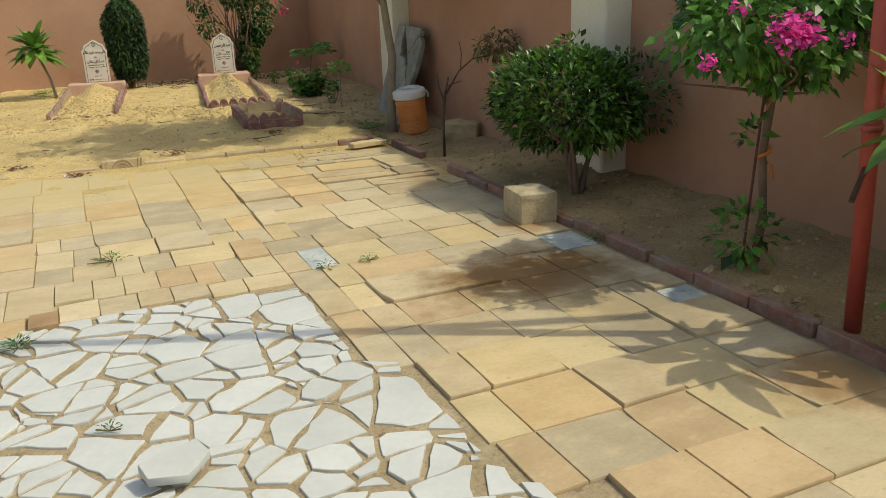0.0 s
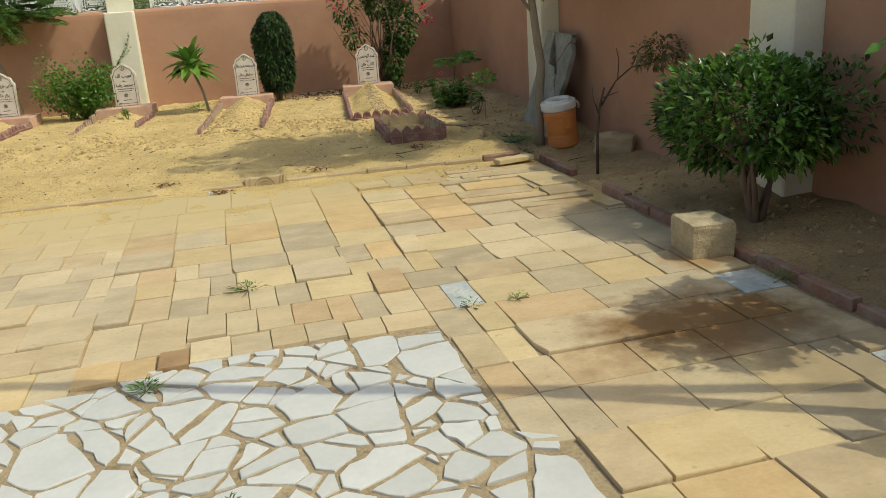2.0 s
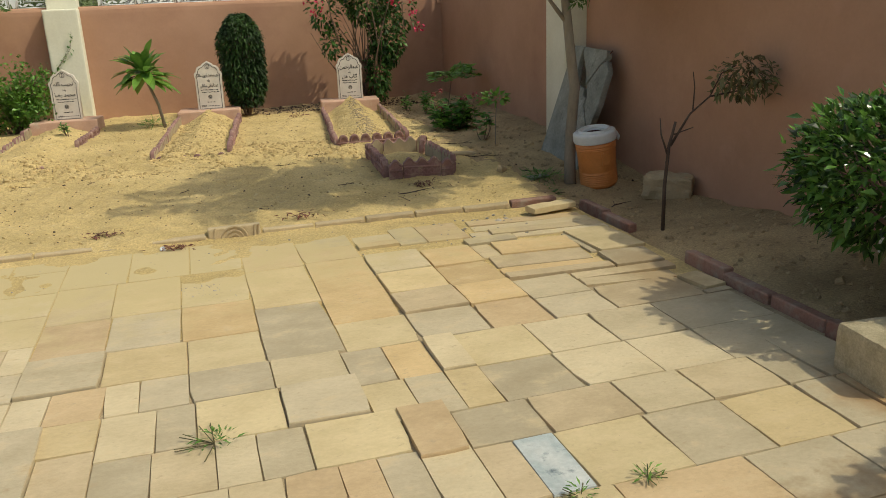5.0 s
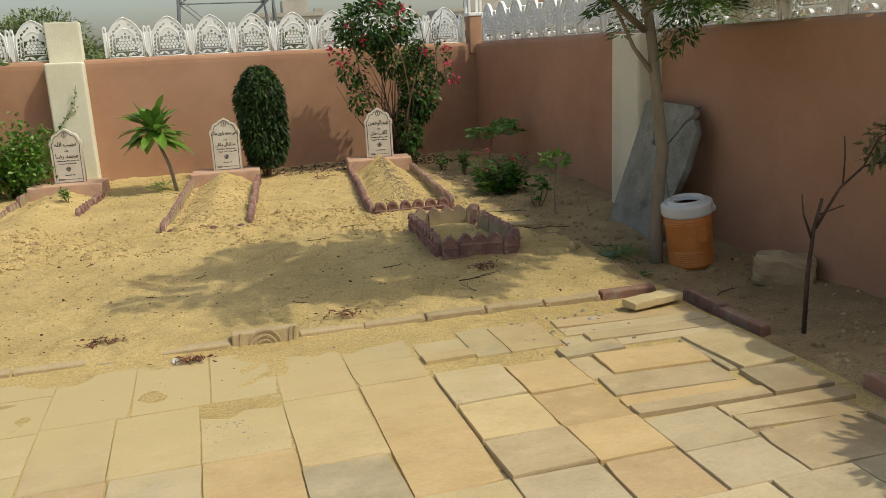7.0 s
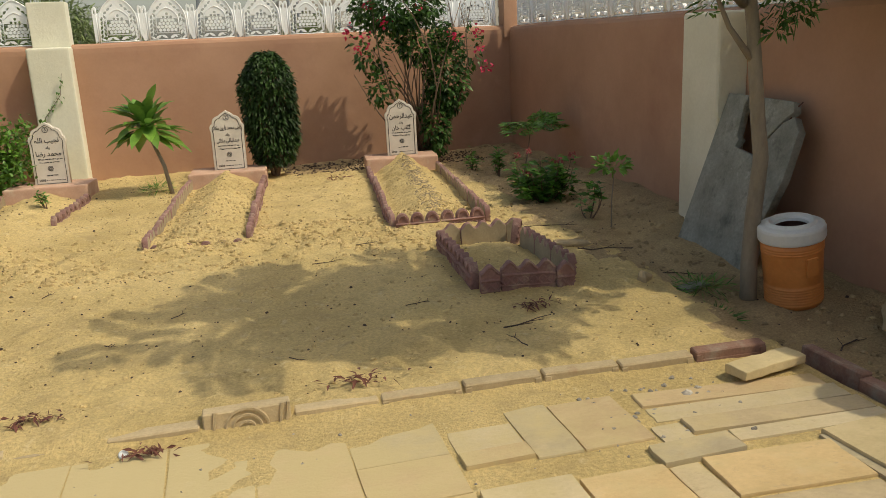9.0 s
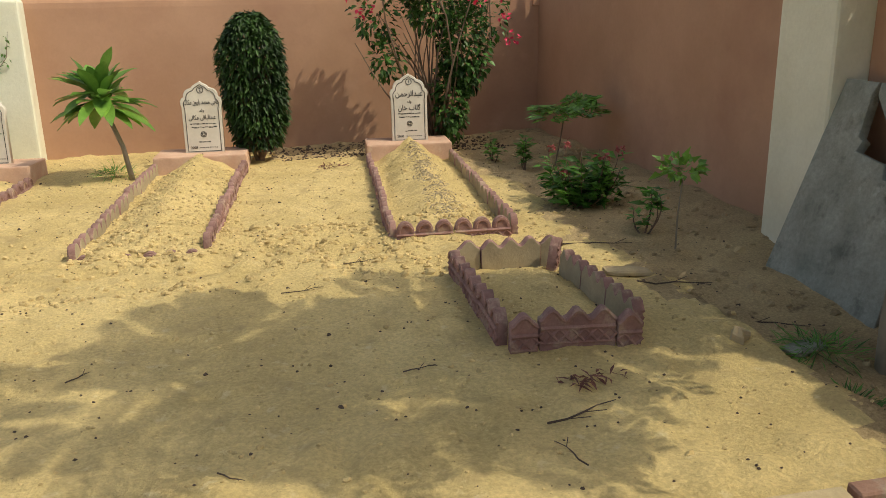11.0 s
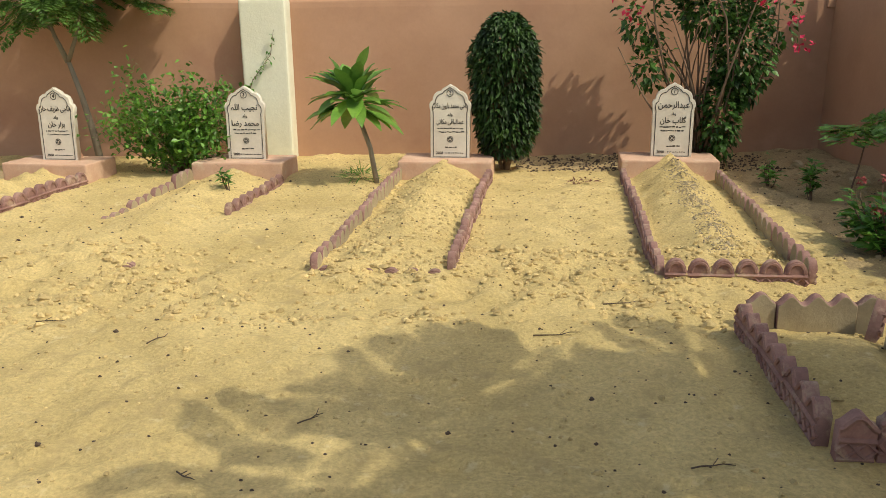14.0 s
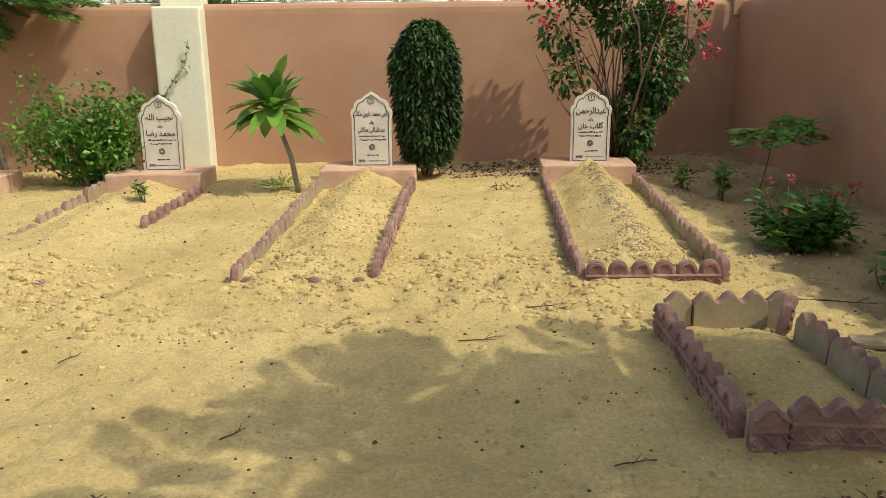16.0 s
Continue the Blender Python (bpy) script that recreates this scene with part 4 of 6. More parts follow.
def feather_tree(x, y, trunk, limbs, crown, label, seed, r0, count, flen):
    """A slender tree: leaning trunk, a few limbs, a wide crown of feathery leaves. crown: list of (centre, radii)."""
    p = plant("feathery_tree", x, y, label, "tree")
    k = len(trunk)
    v, f = tube(trunk, [r0 * (1 - 0.45 * i / (k - 1)) for i in range(k)], 10)
    raw("trunk", v, f, BARK, p, smooth=True)
    out = []
    for a, b, r in limbs:
        a, b = Vector(a), Vector(b)
        mid = a.lerp(b, 0.5) + Vector((0, 0, -0.10 * (b - a).length))
        v, f = tube([a, a.lerp(mid, 0.6), mid, b.lerp(mid, 0.3), b], [r, r * 0.85, r * 0.7, r * 0.5, r * 0.3], 7)
        raw("limb", v, f, BARK, p, smooth=True)
    SS, WW = [], []
    for c, rr, k in crown:
        a, b = scatter(k, c, rr, 0.3, 5, seed + k)
        SS += list(a)
        WW += list(b * np.array((1, 1, 0.45)) + np.array((0, 0, 0.12)))
    foliage("crown", fronds(SS, WW, flen, 11, 0.105, seed), LEAF_FERN, p)
    v, f = stalks(SS, WW, flen)
    raw("leaf_stalk", v, f, LEAF_FERN, p)
    return p


# tree by the side wall, which shades the sand
feather_tree(3.45, 8.38, [(0, 0, -0.1), (-0.01, 0, 0.2), (0.0, 0.0, 0.46), (0.03, 0, 0.80), (0.0, 0, 1.0), (-0.03, 0, 1.25), (-0.06, 0, 1.5), (-0.12, 0.02, 1.9), (-0.22, 0.0, 2.3), (-0.3, -0.05, 2.75)],
             [((-0.04, 0, 1.30), (-0.36, 0.0, 1.80), 0.020), ((-0.12, 0, 1.6), (-1.0, -0.5, 2.3), 0.025), ((-0.14, 0, 1.8), (0.3, -0.15, 2.4), 0.025), ((-0.16, 0, 2.0), (-0.3, 0.3, 2.5), 0.025), ((-0.2, 0, 2.3), (-1.1, -0.4, 2.8), 0.02), ((-0.25, 0, 2.6), (0.3, 0.3, 3.2), 0.02), ((-0.13, 0, 1.7), (-0.2, -0.7, 2.1), 0.02)],
             [((-0.05, -0.35, 2.40), (0.46, 0.36, 0.24), 20), ((-0.50, -0.50, 2.55), (0.34, 0.30, 0.22), 15), ((-0.95, -0.60, 2.5), (0.34, 0.26, 0.2), 12), ((-0.40, -0.78, 2.35), (0.36, 0.18, 0.16), 12), ((-0.55, -0.2, 2.75), (0.40, 0.22, 0.2), 10), ((0.12, -0.10, 2.8), (0.3, 0.3, 0.2), 9), ((-0.05, -0.10, 1.98), (0.34, 0.25, 0.10), 20), ((0.25, -0.05, 2.05), (0.35, 0.3, 0.12), 16), ((-1.30, -0.75, 2.6), (0.42, 0.28, 0.2), 13), ((-1.0, -0.30, 2.7), (0.36, 0.3, 0.2), 9)],
             "slender feathery-leaved tree with a pale leaning trunk", 21, 0.050, 120, 0.46)
# young tree by the back wall
feather_tree(-2.50, 13.85, [(0, 0, -0.1), (-0.06, 0, 0.35), (-0.12, 0, 0.65), (-0.20, 0, 0.95)],
             [((-0.20, 0, 0.93), (-0.38, 0, 1.5), 0.026), ((-0.20, 0, 0.93), (0.02, 0.0, 1.55), 0.022), ((-0.30, 0, 1.2), (-0.62, -0.1, 1.6), 0.014)],
             [((-0.25, -0.15, 1.62), (0.72, 0.5, 0.22), 75), ((0.25, -0.1, 1.5), (0.4, 0.3, 0.12), 16), ((-0.3, -0.1, 2.0), (0.6, 0.4, 0.2), 22)],
             "young feathery-leaved tree with a forked thin trunk", 33, 0.036, 60, 0.36)

# seedlings and small plants in the shaded corner
p = plant("feathery_seedling", 3.62, 12.35, "thin seedling with a few feathery leaves", "seedling")
v, f = tube([(0, 0, -0.03), (0.05, 0, 0.22), (0.10, 0.02, 0.50)], [0.007, 0.006, 0.005], 6)
raw("stem", v, f, BROWNBARK, p)
SS, WW = [(0.10, 0.02, 0.50)] * 5, [(1, -0.2, 0.35), (-1, -0.2, 0.2), (-0.7, -0.6, 0.0), (0.6, -0.7, 0.1), (0.9, 0.2, 0.6)]
foliage("leaf_crown", fronds(SS, WW, 0.31, 8, 0.14, 3), LEAF_PLUM, p)


def bushlet(name, x, y, spread, height, count, l, w, mat, label, category, seed, flowers=0):
    p = plant(name, x, y, label, category)
    g = random.Random(seed)
    tips = [(g.uniform(-spread, spread), g.uniform(-spread, spread), height * g.uniform(0.5, 1.0)) for _ in range(max(4, count // 40))]
    branches((0, 0, -0.03), tips, 0.007, 5, name="stem", parent=p, seed=seed)
    PP, DD = [], []
    gg = np.random.default_rng(seed)
    for _ in range(count):
        t = np.array(tips[g.randrange(len(tips))]) * (0.25 + 0.78 * gg.random() ** 0.6)
        a = gg.uniform(0, 6.28)
        if flowers:
            t = t * np.array((1, 1, gg.uniform(0.25, 1.0)))
        PP.append(t + gg.normal(0, 0.015, 3))
        DD.append((math.cos(a), math.sin(a), gg.uniform(-0.1, 0.9)))
    foliage("leaf_crown", leaves(PP, DD, l, w, 0.15, 0.25), mat, p)
    if flowers:
        for k in range(flowers):
            PP = np.array(tips[k * 2]) + gg.normal(0, 0.014, (14, 3)) + (0, -0.02, 0.03)
            foliage("flower_head", leaves(PP, gg.normal(0, 1, (14, 3)), 0.026, 0.026), DULLRED, p, "dull red flower head")
    return p


bushlet("flowering_bushlet", 3.26, 10.95, 0.25, 0.46, 640, 0.105, 0.045, LEAF_MID, "low dark green bush with small dull red flowers", "bush", 14, 6)
bushlet("leafy_seedling", 3.34, 10.22, 0.06, 0.30, 70, 0.10, 0.034, LEAF_MID, "upright seedling with dark green leaves", "seedling", 15)
bushlet("leafy_seedling", 3.34, 12.30, 0.07, 0.34, 90, 0.10, 0.032, LEAF_MID, "upright seedling with narrow green leaves", "seedling", 16)
bushlet("leafy_seedling", 3.20, 12.75, 0.08, 0.20, 60, 0.08, 0.03, LEAF_MID, "small green seedling by the wall", "seedling", 17)
bushlet("leafy_seedling", -0.90, 12.40, 0.09, 0.18, 90, 0.06, 0.016, LEAF_MID, "small green seedling on the grave mound", "seedling", 18)
p = plant("sapling", 3.34, 9.85, "thin pale sapling with a tuft of green leaves", "sapling")
v, f = tube([(0, 0, -0.03), (0.0, 0, 0.2), (0.02, 0, 0.42)], [0.006, 0.005, 0.004], 6)
raw("stem", v, f, BARK, p)
a, b = scatter(70, (0.0, 0, 0.46), (0.13, 0.11, 0.06), 0.2, 4, 5)
foliage("leaf_crown", leaves(a, b + np.array((0, 0, 0.5)), 0.065, 0.05), LEAF_PLUM, p)


# clipped round shrub with bare stems below
p = plant("clipped_shrub", 3.42, 4.78, "clipped round shrub of glossy green leaves on many bare stems", "shrub")
g = random.Random(12)
tips = [(g.uniform(-0.30, 0.50), g.uniform(-0.25, 0.55), g.uniform(0.5, 0.80)) for _ in range(34)]
branches((0, 0.05, 0.28), tips, 0.013, 6, name="stem", parent=p, seed=6)
branches((0, 0, -0.05), [(-0.10, -0.05, 0.45), (-0.05, -0.08, 0.5), (0.04, 0.0, 0.5), (0.12, 0.05, 0.45), (0.26, 0.0, 0.5), (-0.02, 0.1, 0.5)], 0.026, 7, name="trunk", parent=p, seed=7, material=BROWNBARK)
P1, D1 = scatter(6300, (0.02, 0.18, 0.62), (0.49, 0.62, 0.37), 0.55, 7, 31, 0.30)
P2, D2 = scatter(620, (0.40, 0.0, 0.65), (0.34, 0.40, 0.28), 0.5, 7, 32, 0.25)
P3, D3 = scatter(60, (-0.10, -0.05, 0.97), (0.10, 0.10, 0.10), 0.2, 4, 35)
P, D = np.vstack([P1, P2, P3]), np.vstack([D1, D2, D3])
keep = P[:, 2] > 0.27 + 0.25 * np.abs(np.sin(5 * P[:, 0])) * (np.abs(P[:, 0] + 0.1) < 0.35) * (P[:, 1] < 0.2)
P, D = P[keep], D[keep]
foliage("crown", leaves(P, D * 0.8 + RNG.normal(0, 0.45, D.shape) + np.array((0, 0, 0.25)), 0.064, 0.031, 0.2, 0.2), LEAF_SHRUB, p)

# pink bougainvillea trained as a small tree, with stake and cloth tie
p = plant("bougainvillea", 3.42, 3.15, "small bougainvillea tree with magenta bracts, tied to a stake", "small tree")
v, f = tube([(0, 0, -0.05), (0.03, 0, 0.25), (0.0, 0.01, 0.55), (0.02, 0, 0.85), (0.0, 0, 1.25)], [0.026, 0.021, 0.02, 0.021, 0.016], 8)
raw("trunk", v, f, BROWNBARK, p, smooth=True)
g = random.Random(19)
tips = [(g.uniform(-0.65, 0.6), g.uniform(-0.5, 0.5), g.uniform(0.85, 1.55)) for _ in range(18)]
branches((0.01, 0, 0.85), tips, 0.011, 5, name="limb", parent=p, seed=9)
PP, DD = [], []
for c, r, k in (((0.02, 0, 1.30), (0.52, 0.5, 0.32), 1500), ((-0.38, -0.1, 1.18), (0.26, 0.3, 0.18), 320), ((0.38, 0, 1.38), (0.38, 0.4, 0.3), 450), ((0.02, -0.05, 1.03), (0.28, 0.3, 0.15), 300)):
    a, b = scatter(k, c, r, 0.5, 6, k + 1)
    PP.append(a)
    DD.append(b + np.array((0, 0, -0.45)) + RNG.normal(0, 0.4, b.shape))
a, b = scatter(90, (-0.13, -0.04, 0.16), (0.17, 0.15, 0.15), 0.4, 5, 77)
PP.append(a + np.array((0.03, 0, 0)))
DD.append(b)
a, b = scatter(22, (-0.12, -0.04, 0.66), (0.09, 0.06, 0.07), 0.3, 5, 78)
PP.append(a)
DD.append(b)
foliage("crown", leaves(np.vstack(PP), np.vstack(DD), 0.062, 0.050, 0.12, 0.22), LEAF_MID, p)
PP, DD = [], []
g = np.random.default_rng(10)
for c, s, k in (((-0.36, -0.42, 1.18), 0.06, 240), ((-0.28, -0.44, 1.16), 0.05, 140), ((-0.66, -0.30, 1.06), 0.03, 30), ((-0.52, -0.3, 1.28), 0.03, 22), ((0.30, -0.36, 1.18), 0.05, 70), ((0.36, -0.34, 1.08), 0.05, 80), ((0.36, -0.32, 1.00), 0.04, 60), ((-0.02, -0.42, 1.13), 0.03, 24), ((0.5, -0.3, 1.35), 0.06, 70), ((0.62, -0.3, 1.40), 0.05, 40)):
    foliage("bract_cluster", leaves(np.array(c) + g.normal(0, s * 0.7, (k, 3)) * np.array((1.2, 0.7, 0.8)), g.normal(0, 1, (k, 3)), 0.027, 0.025, 0.1, 0.1), PINK, p, "magenta papery bracts")
v, f = tube([(-0.14, -0.05, -0.08), (-0.06, -0.03, 0.92)], 0.0075, 6)
raw("stake", v, f, RUST, p, "thin dark iron stake")
v, f = merged([tube([(0.028 * math.cos(a * 0.7) + 0.005, 0.028 * math.sin(a * 0.7), 0.50 + z + 0.010 * a) for a in range(10)], 0.010, 5) for z in (0.0, 0.28)] + [tube([(0.03, -0.02, 0.50), (0.045, -0.03, 0.42)], 0.008, 4), tube([(0.0, -0.02, 0.83), (-0.07, -0.02, 0.70)], 0.004, 4)])
raw("cloth_tie", v, f, CLOTH, p, "orange cloth tie")

# large-leaved plumeria by the post
plumeria(3.17, 2.0, 0.97, 0.5, 24, 0.44, 0.090, "plumeria with very long bright green leaves by a red post", 8, (-0.06, 0.06), LEAF_PLUM)
bushlet("leafy_seedling", 3.06, 2.02, 0.10, 0.40, 70, 0.085, 0.06, LEAF_BRIGHT, "bright green leafy shoot beside the red post", "seedling", 19)

# bare shrub with a few dry leaves
p = plant("dry_shrub", 3.31, 6.74, "nearly leafless young shrub with dark stem and dry leaves", "shrub")
v, f = merged([tube([(0, 0, -0.05), (0.0, 0, 0.3), (0.02, 0, 0.55), (0.06, 0, 0.70)], [0.013, 0.012, 0.010, 0.008], 7),
               tube([(0.03, 0, 0.55), (0.16, 0.0, 0.74), (0.30, 0, 0.84), (0.50, 0, 0.86)], [0.010, 0.007, 0.006, 0.004], 6),
               tube([(0.01, 0, 0.50), (-0.02, 0.03, 0.62), (-0.02, 0.05, 0.72)], [0.008, 0.005, 0.003], 5),
               tube([(0.18, 0, 0.76), (0.20, 0.02, 0.9), (0.17, 0.0, 1.0)], [0.005, 0.004, 0.003], 5),
               tube([(0.30, 0, 0.84), (0.36, -0.02, 0.98), (0.48, 0, 1.02)], [0.005, 0.004, 0.003], 5),
               tube([(0.05, 0, 0.62), (0.17, -0.03, 0.66)], [0.005, 0.003], 5)])
raw("stem", v, f, DARKTWIG, p, smooth=True)
a, b = scatter(330, (0.56, 0, 0.93), (0.28, 0.18, 0.16), 0.2, 5, 61)
foliage("leaf_tuft", leaves(a, b * 0.4 + RNG.normal(0, 0.6, b.shape) + np.array((0, 0, -0.3)), 0.06, 0.024), LEAF_DRY, p)


# ---------- loose things ----------
def lathe(profile, sides=40):
    vs, fs = [], []
    for r, z in profile:
        for k in range(sides):
            t = 2 * math.pi * k / sides
            vs.append((r * math.cos(t), r * math.sin(t), z))
    for i in range(len(profile) - 1):
        for k in range(sides):
            k2 = (k + 1) % sides
            fs.append((i * sides + k, i * sides + k2, (i + 1) * sides + k2, (i + 1) * sides + k))
    return vs, fs


c = empty("water_cooler", pose(3.655, 8.26, ground_z(3.655, 8.26) - 0.015, 2, -8, 0) @ Matrix.Diagonal((1.03, 1.03, 1.04, 1)), "dirty orange plastic water cooler with open white lid", "water cooler")
prof = [(0.0, 0.0), (0.135, 0.0), (0.143, 0.01)]
for k in range(7):
    z = 0.02 + 0.015 * k
    prof += [(0.146, z), (0.150, z + 0.004), (0.150, z + 0.009), (0.146, z + 0.012)]
prof += [(0.149, 0.14), (0.155, 0.30)]
for k in range(3):
    z = 0.305 + 0.014 * k
    prof += [(0.155, z), (0.159, z + 0.004), (0.159, z + 0.008), (0.155, z + 0.011)]
prof += [(0.157, 0.37), (0.140, 0.372)]
v, f = lathe(prof)
raw("body", v, f, ORANGE, c, smooth=True)
v, f = lathe([(0.150, 0.365), (0.166, 0.366), (0.170, 0.375), (0.170, 0.425), (0.165, 0.438), (0.150, 0.445), (0.128, 0.447), (0.118, 0.462), (0.108, 0.462), (0.102, 0.445), (0.086, 0.441), (0.084, 0.425)])
raw("lid_collar", v, f, LID, c, "white plastic collar, grimy")
# the vessel borrows the dark rust colour to show the opening's shade
v, f = lathe([(0.110, 0.43), (0.112, 0.30), (0.108, 0.06), (0.0, 0.05)])
raw("inner_vessel", v, f, RUST, c, "inside coloured dark as shade in the opening", smooth=True)
v, f = tube([(0.168, 0.02, 0.40), (0.20, 0.015, 0.385), (0.21, 0.0, 0.35), (0.195, -0.01, 0.33)], 0.011, 8)
raw("handle", v, f, LID, c, smooth=True)
bm = boxed(-0.035, 0.035, -0.163, -0.150, 0.19, 0.29, 0.006, 2)
part("tap_plate", bm, ORANGE, c)

# broken concrete slab leaning at the pillar
b = empty("broken_slab", pose(3.70, 9.12, -0.05), "cracked grey concrete slab leaning against the wall", "concrete slab")
T = pose(0, 0, -0.06, 0, 0, -90) @ pose(0, 0, 0, -17, 0, 0)
whole = [(-0.40, 0.0), (0.42, 0.0), (0.40, 0.38), (0.30, 0.50), (0.20, 0.62), (0.215, 0.69), (0.15, 0.70), (0.13, 0.765), (0.06, 0.775), (0.0, 0.785), (-0.07, 0.80), (-0.05, 0.85), (-0.085, 0.87), (-0.10, 1.08), (-0.08, 1.135), (-0.30, 1.138)]
me = prism(whole, 0.055, 0.004)
me.transform(T)
from_mesh("main_piece", me, CONCRETE, b)
frag = [(0.40, 1.03), (0.475, 0.95), (0.47, 0.66), (0.41, 0.40), (0.31, 0.51), (0.22, 0.63), (0.23, 0.70), (0.16, 0.80), (0.32, 0.99)]
me = prism(frag, 0.055, 0.004)
me.transform(T)
from_mesh("broken_corner", me, CONCRETE, b)
frag = [(-0.07, 1.135), (0.36, 1.12), (0.385, 1.06), (0.31, 1.0), (0.14, 0.80), (0.10, 0.90), (-0.06, 1.07)]
me = prism(frag, 0.055, 0.004)
me.transform(T)
from_mesh("upper_corner", me, CONCRETE, b)
v, f = tube([T @ Vector((0.33, -0.03, 0.98)), T @ Vector((0.36, -0.03, 1.08)), T @ Vector((0.38, -0.01, 1.13))], 0.005, 5)
raw("bent_rod", v, f, RUST, b, "rusty reinforcing rod")


def rough_block(name, sx, sy, sz, m, material, label, category, seed, cuts=5, rough=0.006, group="", soft_edge=0.010):
    bm = bmesh.new()
    bmesh.ops.create_cube(bm, size=1)
    bmesh.ops.subdivide_edges(bm, edges=bm.edges, cuts=cuts, use_grid_fill=True)
    for v in bm.verts:
        q = Vector(v.co)
        near = sum(abs(a) > 0.49 for a in q)
        v.co = Vector((q.x * sx, q.y * sy, (q.z + 0.5) * sz))
        ease = soft_edge * max(0, near - 1)
        v.co -= Vector((math.copysign(ease, q.x) if abs(q.x) > 0.49 else 0, math.copysign(ease, q.y) if abs(q.y) > 0.49 else 0, ease if q.z > 0.49 else 0))
        v.co += Vector((noise.noise(v.co * 17 + Vector((seed, 0, 0))), noise.noise(v.co * 17 + Vector((0, seed, 0))), noise.noise(v.co * 17 + Vector((0, 0, seed))))) * rough
    ob = part(name, bm, material)
    ob.matrix_world = m
    return tagged(ob, label, category, group)


rough_block("concrete_block", 0.245, 0.29, 0.20, pose(2.88, 4.50, 0.0, 0, 0, -6), BLOCK, "rough yellowish concrete block standing on the paving", "block", 2, 8, 0.004, soft_edge=0.003)
rough_block("stone_block", 0.36, 0.20, 0.20, pose(3.90, 7.62, ground_z(3.90, 7.62) - 0.02, 0, 3, -40), KERBSTONE, "dusty sandstone block half sunk in soil", "block", 5, 6, 0.02)
rough_block("loose_slab", 0.36, 0.115, 0.042, pose(2.80, 7.36, 0.018, 0.5, 0.5, 12), STONE, "loose pinkish sandstone strip lying across the kerb", "stone slab", 8, 6, 0.005, soft_edge=0.002)
rough_block("flat_stone", 0.26, 0.12, 0.025, pose(2.90, 9.55, ground_z(2.9, 9.55), 0, 3, -10), KERBSTONE, "flat sandy-grey stone lying on the sand", "stone", 4, 4, 0.008)
rough_block("flat_stone", 0.22, 0.10, 0.02, pose(3.25, 8.62, ground_z(3.25, 8.62), 4, 0, 15), CONCRETE, "flat grey stone chip on the soil", "stone", 6, 4, 0.008)

rough_block("stone", 0.10, 0.07, 0.06, pose(2.92, 8.62, ground_z(2.92, 8.62) - 0.01, 10, 5, 30), KERBSTONE, "small pinkish stone lying on the sand", "stone", 11, 3, 0.03)
rough_block("stone", 0.12, 0.09, 0.05, pose(3.72, 13.55, ground_z(3.72, 13.55) - 0.01, 8, 5, 60), KERBSTONE, "small dusty stone by the wall", "stone", 12, 3, 0.03)
rough_block("stone", 0.14, 0.10, 0.06, pose(3.86, 12.7, ground_z(3.86, 12.7) - 0.01, 8, 5, 10), KERBSTONE, "small dusty stone by the wall", "stone", 13, 3, 0.03)

# red steel post with an overhead pipe
po = empty("steel_post", pose(3.15, 2.33, 0.0, 0, -3.0, 0), "red painted steel pipe post carrying an overhead pipe", "post")
v, f = tube([(0, 0, -0.1), (0, 0, 2.66)], 0.034, 20)
raw("pipe", v, f, RED, po, smooth=True)
v, f = tube([(0, 0, 0.86), (0, 0, 0.885)], 0.041, 20)
raw("collar", v, f, RED, po, smooth=True)
v, f = tube([(-0.03, -0.01, 0.72), (-0.15, -0.06, 0.62)], 0.011, 6)
raw("stub_rod", v, f, RUST, po, "rusty iron stub")
over = [(1.25, -0.48, 2.62), (0.62, -0.25, 2.64), (0.0, 0.0, 2.66), (-0.85, 0.35, 2.66), (-1.55, 0.68, 2.66), (-2.0, 0.86, 2.64), (-2.6, 0.93, 2.62), (-4.4, 1.05, 2.6)]
v, f = tube(over, 0.038, 12)
raw("overhead_pipe", v, f, RED, po, smooth=True)


# ---------- distance beyond the walls ----------
def far_building(x, y, w, d, h, floors, bays, label, tank=True, dome=False):
    b = empty("far_building", pose(x, y, -0.25), label, "building")
    bm = boxed(-w / 2, w / 2, 0, d, 0, h)
    box(bm, -w / 2 - 0.3, w / 2 + 0.3, -0.3, d + 0.3, h, h + 0.8)
    part("wall", bm, FARWALL, b)
    for fl in range(floors):
        for k in range(bays):
            wx, wz = -w / 2 + w * (k + 0.5) / bays, h * (fl + 0.3) / floors
            part("window", boxed(wx - w / bays * 0.25, wx + w / bays * 0.25, -0.12, 0.1, wz, wz + h / floors * 0.45), GLASSDARK, b)
    if tank:
        bm = boxed(-w * 0.15, w * 0.2, d * 0.3, d * 0.7, h + 0.8, h + 3.6)
        box(bm, -w * 0.05, w * 0.1, d * 0.4, d * 0.6, h + 3.6, h + 5.2)
        part("roof_room", bm, FARWALL, b)
    if dome:
        v, f = lathe([(2.4, h), (2.4, h + 2.5), (3.2, h + 2.6), (3.2, h + 3.0), (2.2, h + 3.1), (2.0, h + 4.4), (1.2, h + 5.6), (0.3, h + 6.3), (0.1, h + 8.0)], 12)
        raw("turret", v, f, PLASTER, b)


far_building(24, 190, 16, 12, 10.5, 3, 6, "far beige block building under haze")
far_building(60, 230, 22, 12, 10, 3, 8, "far beige flat-roofed building")
far_building(78, 215, 26, 12, 11.5, 3, 9, "far brown flat-roofed building with roof rooms")
far_building(104, 240, 14, 12, 12, 3, 5, "far building with a small domed turret", False, True)
far_building(40, 260, 18, 10, 11, 3, 6, "far pale flat-roofed concrete building")

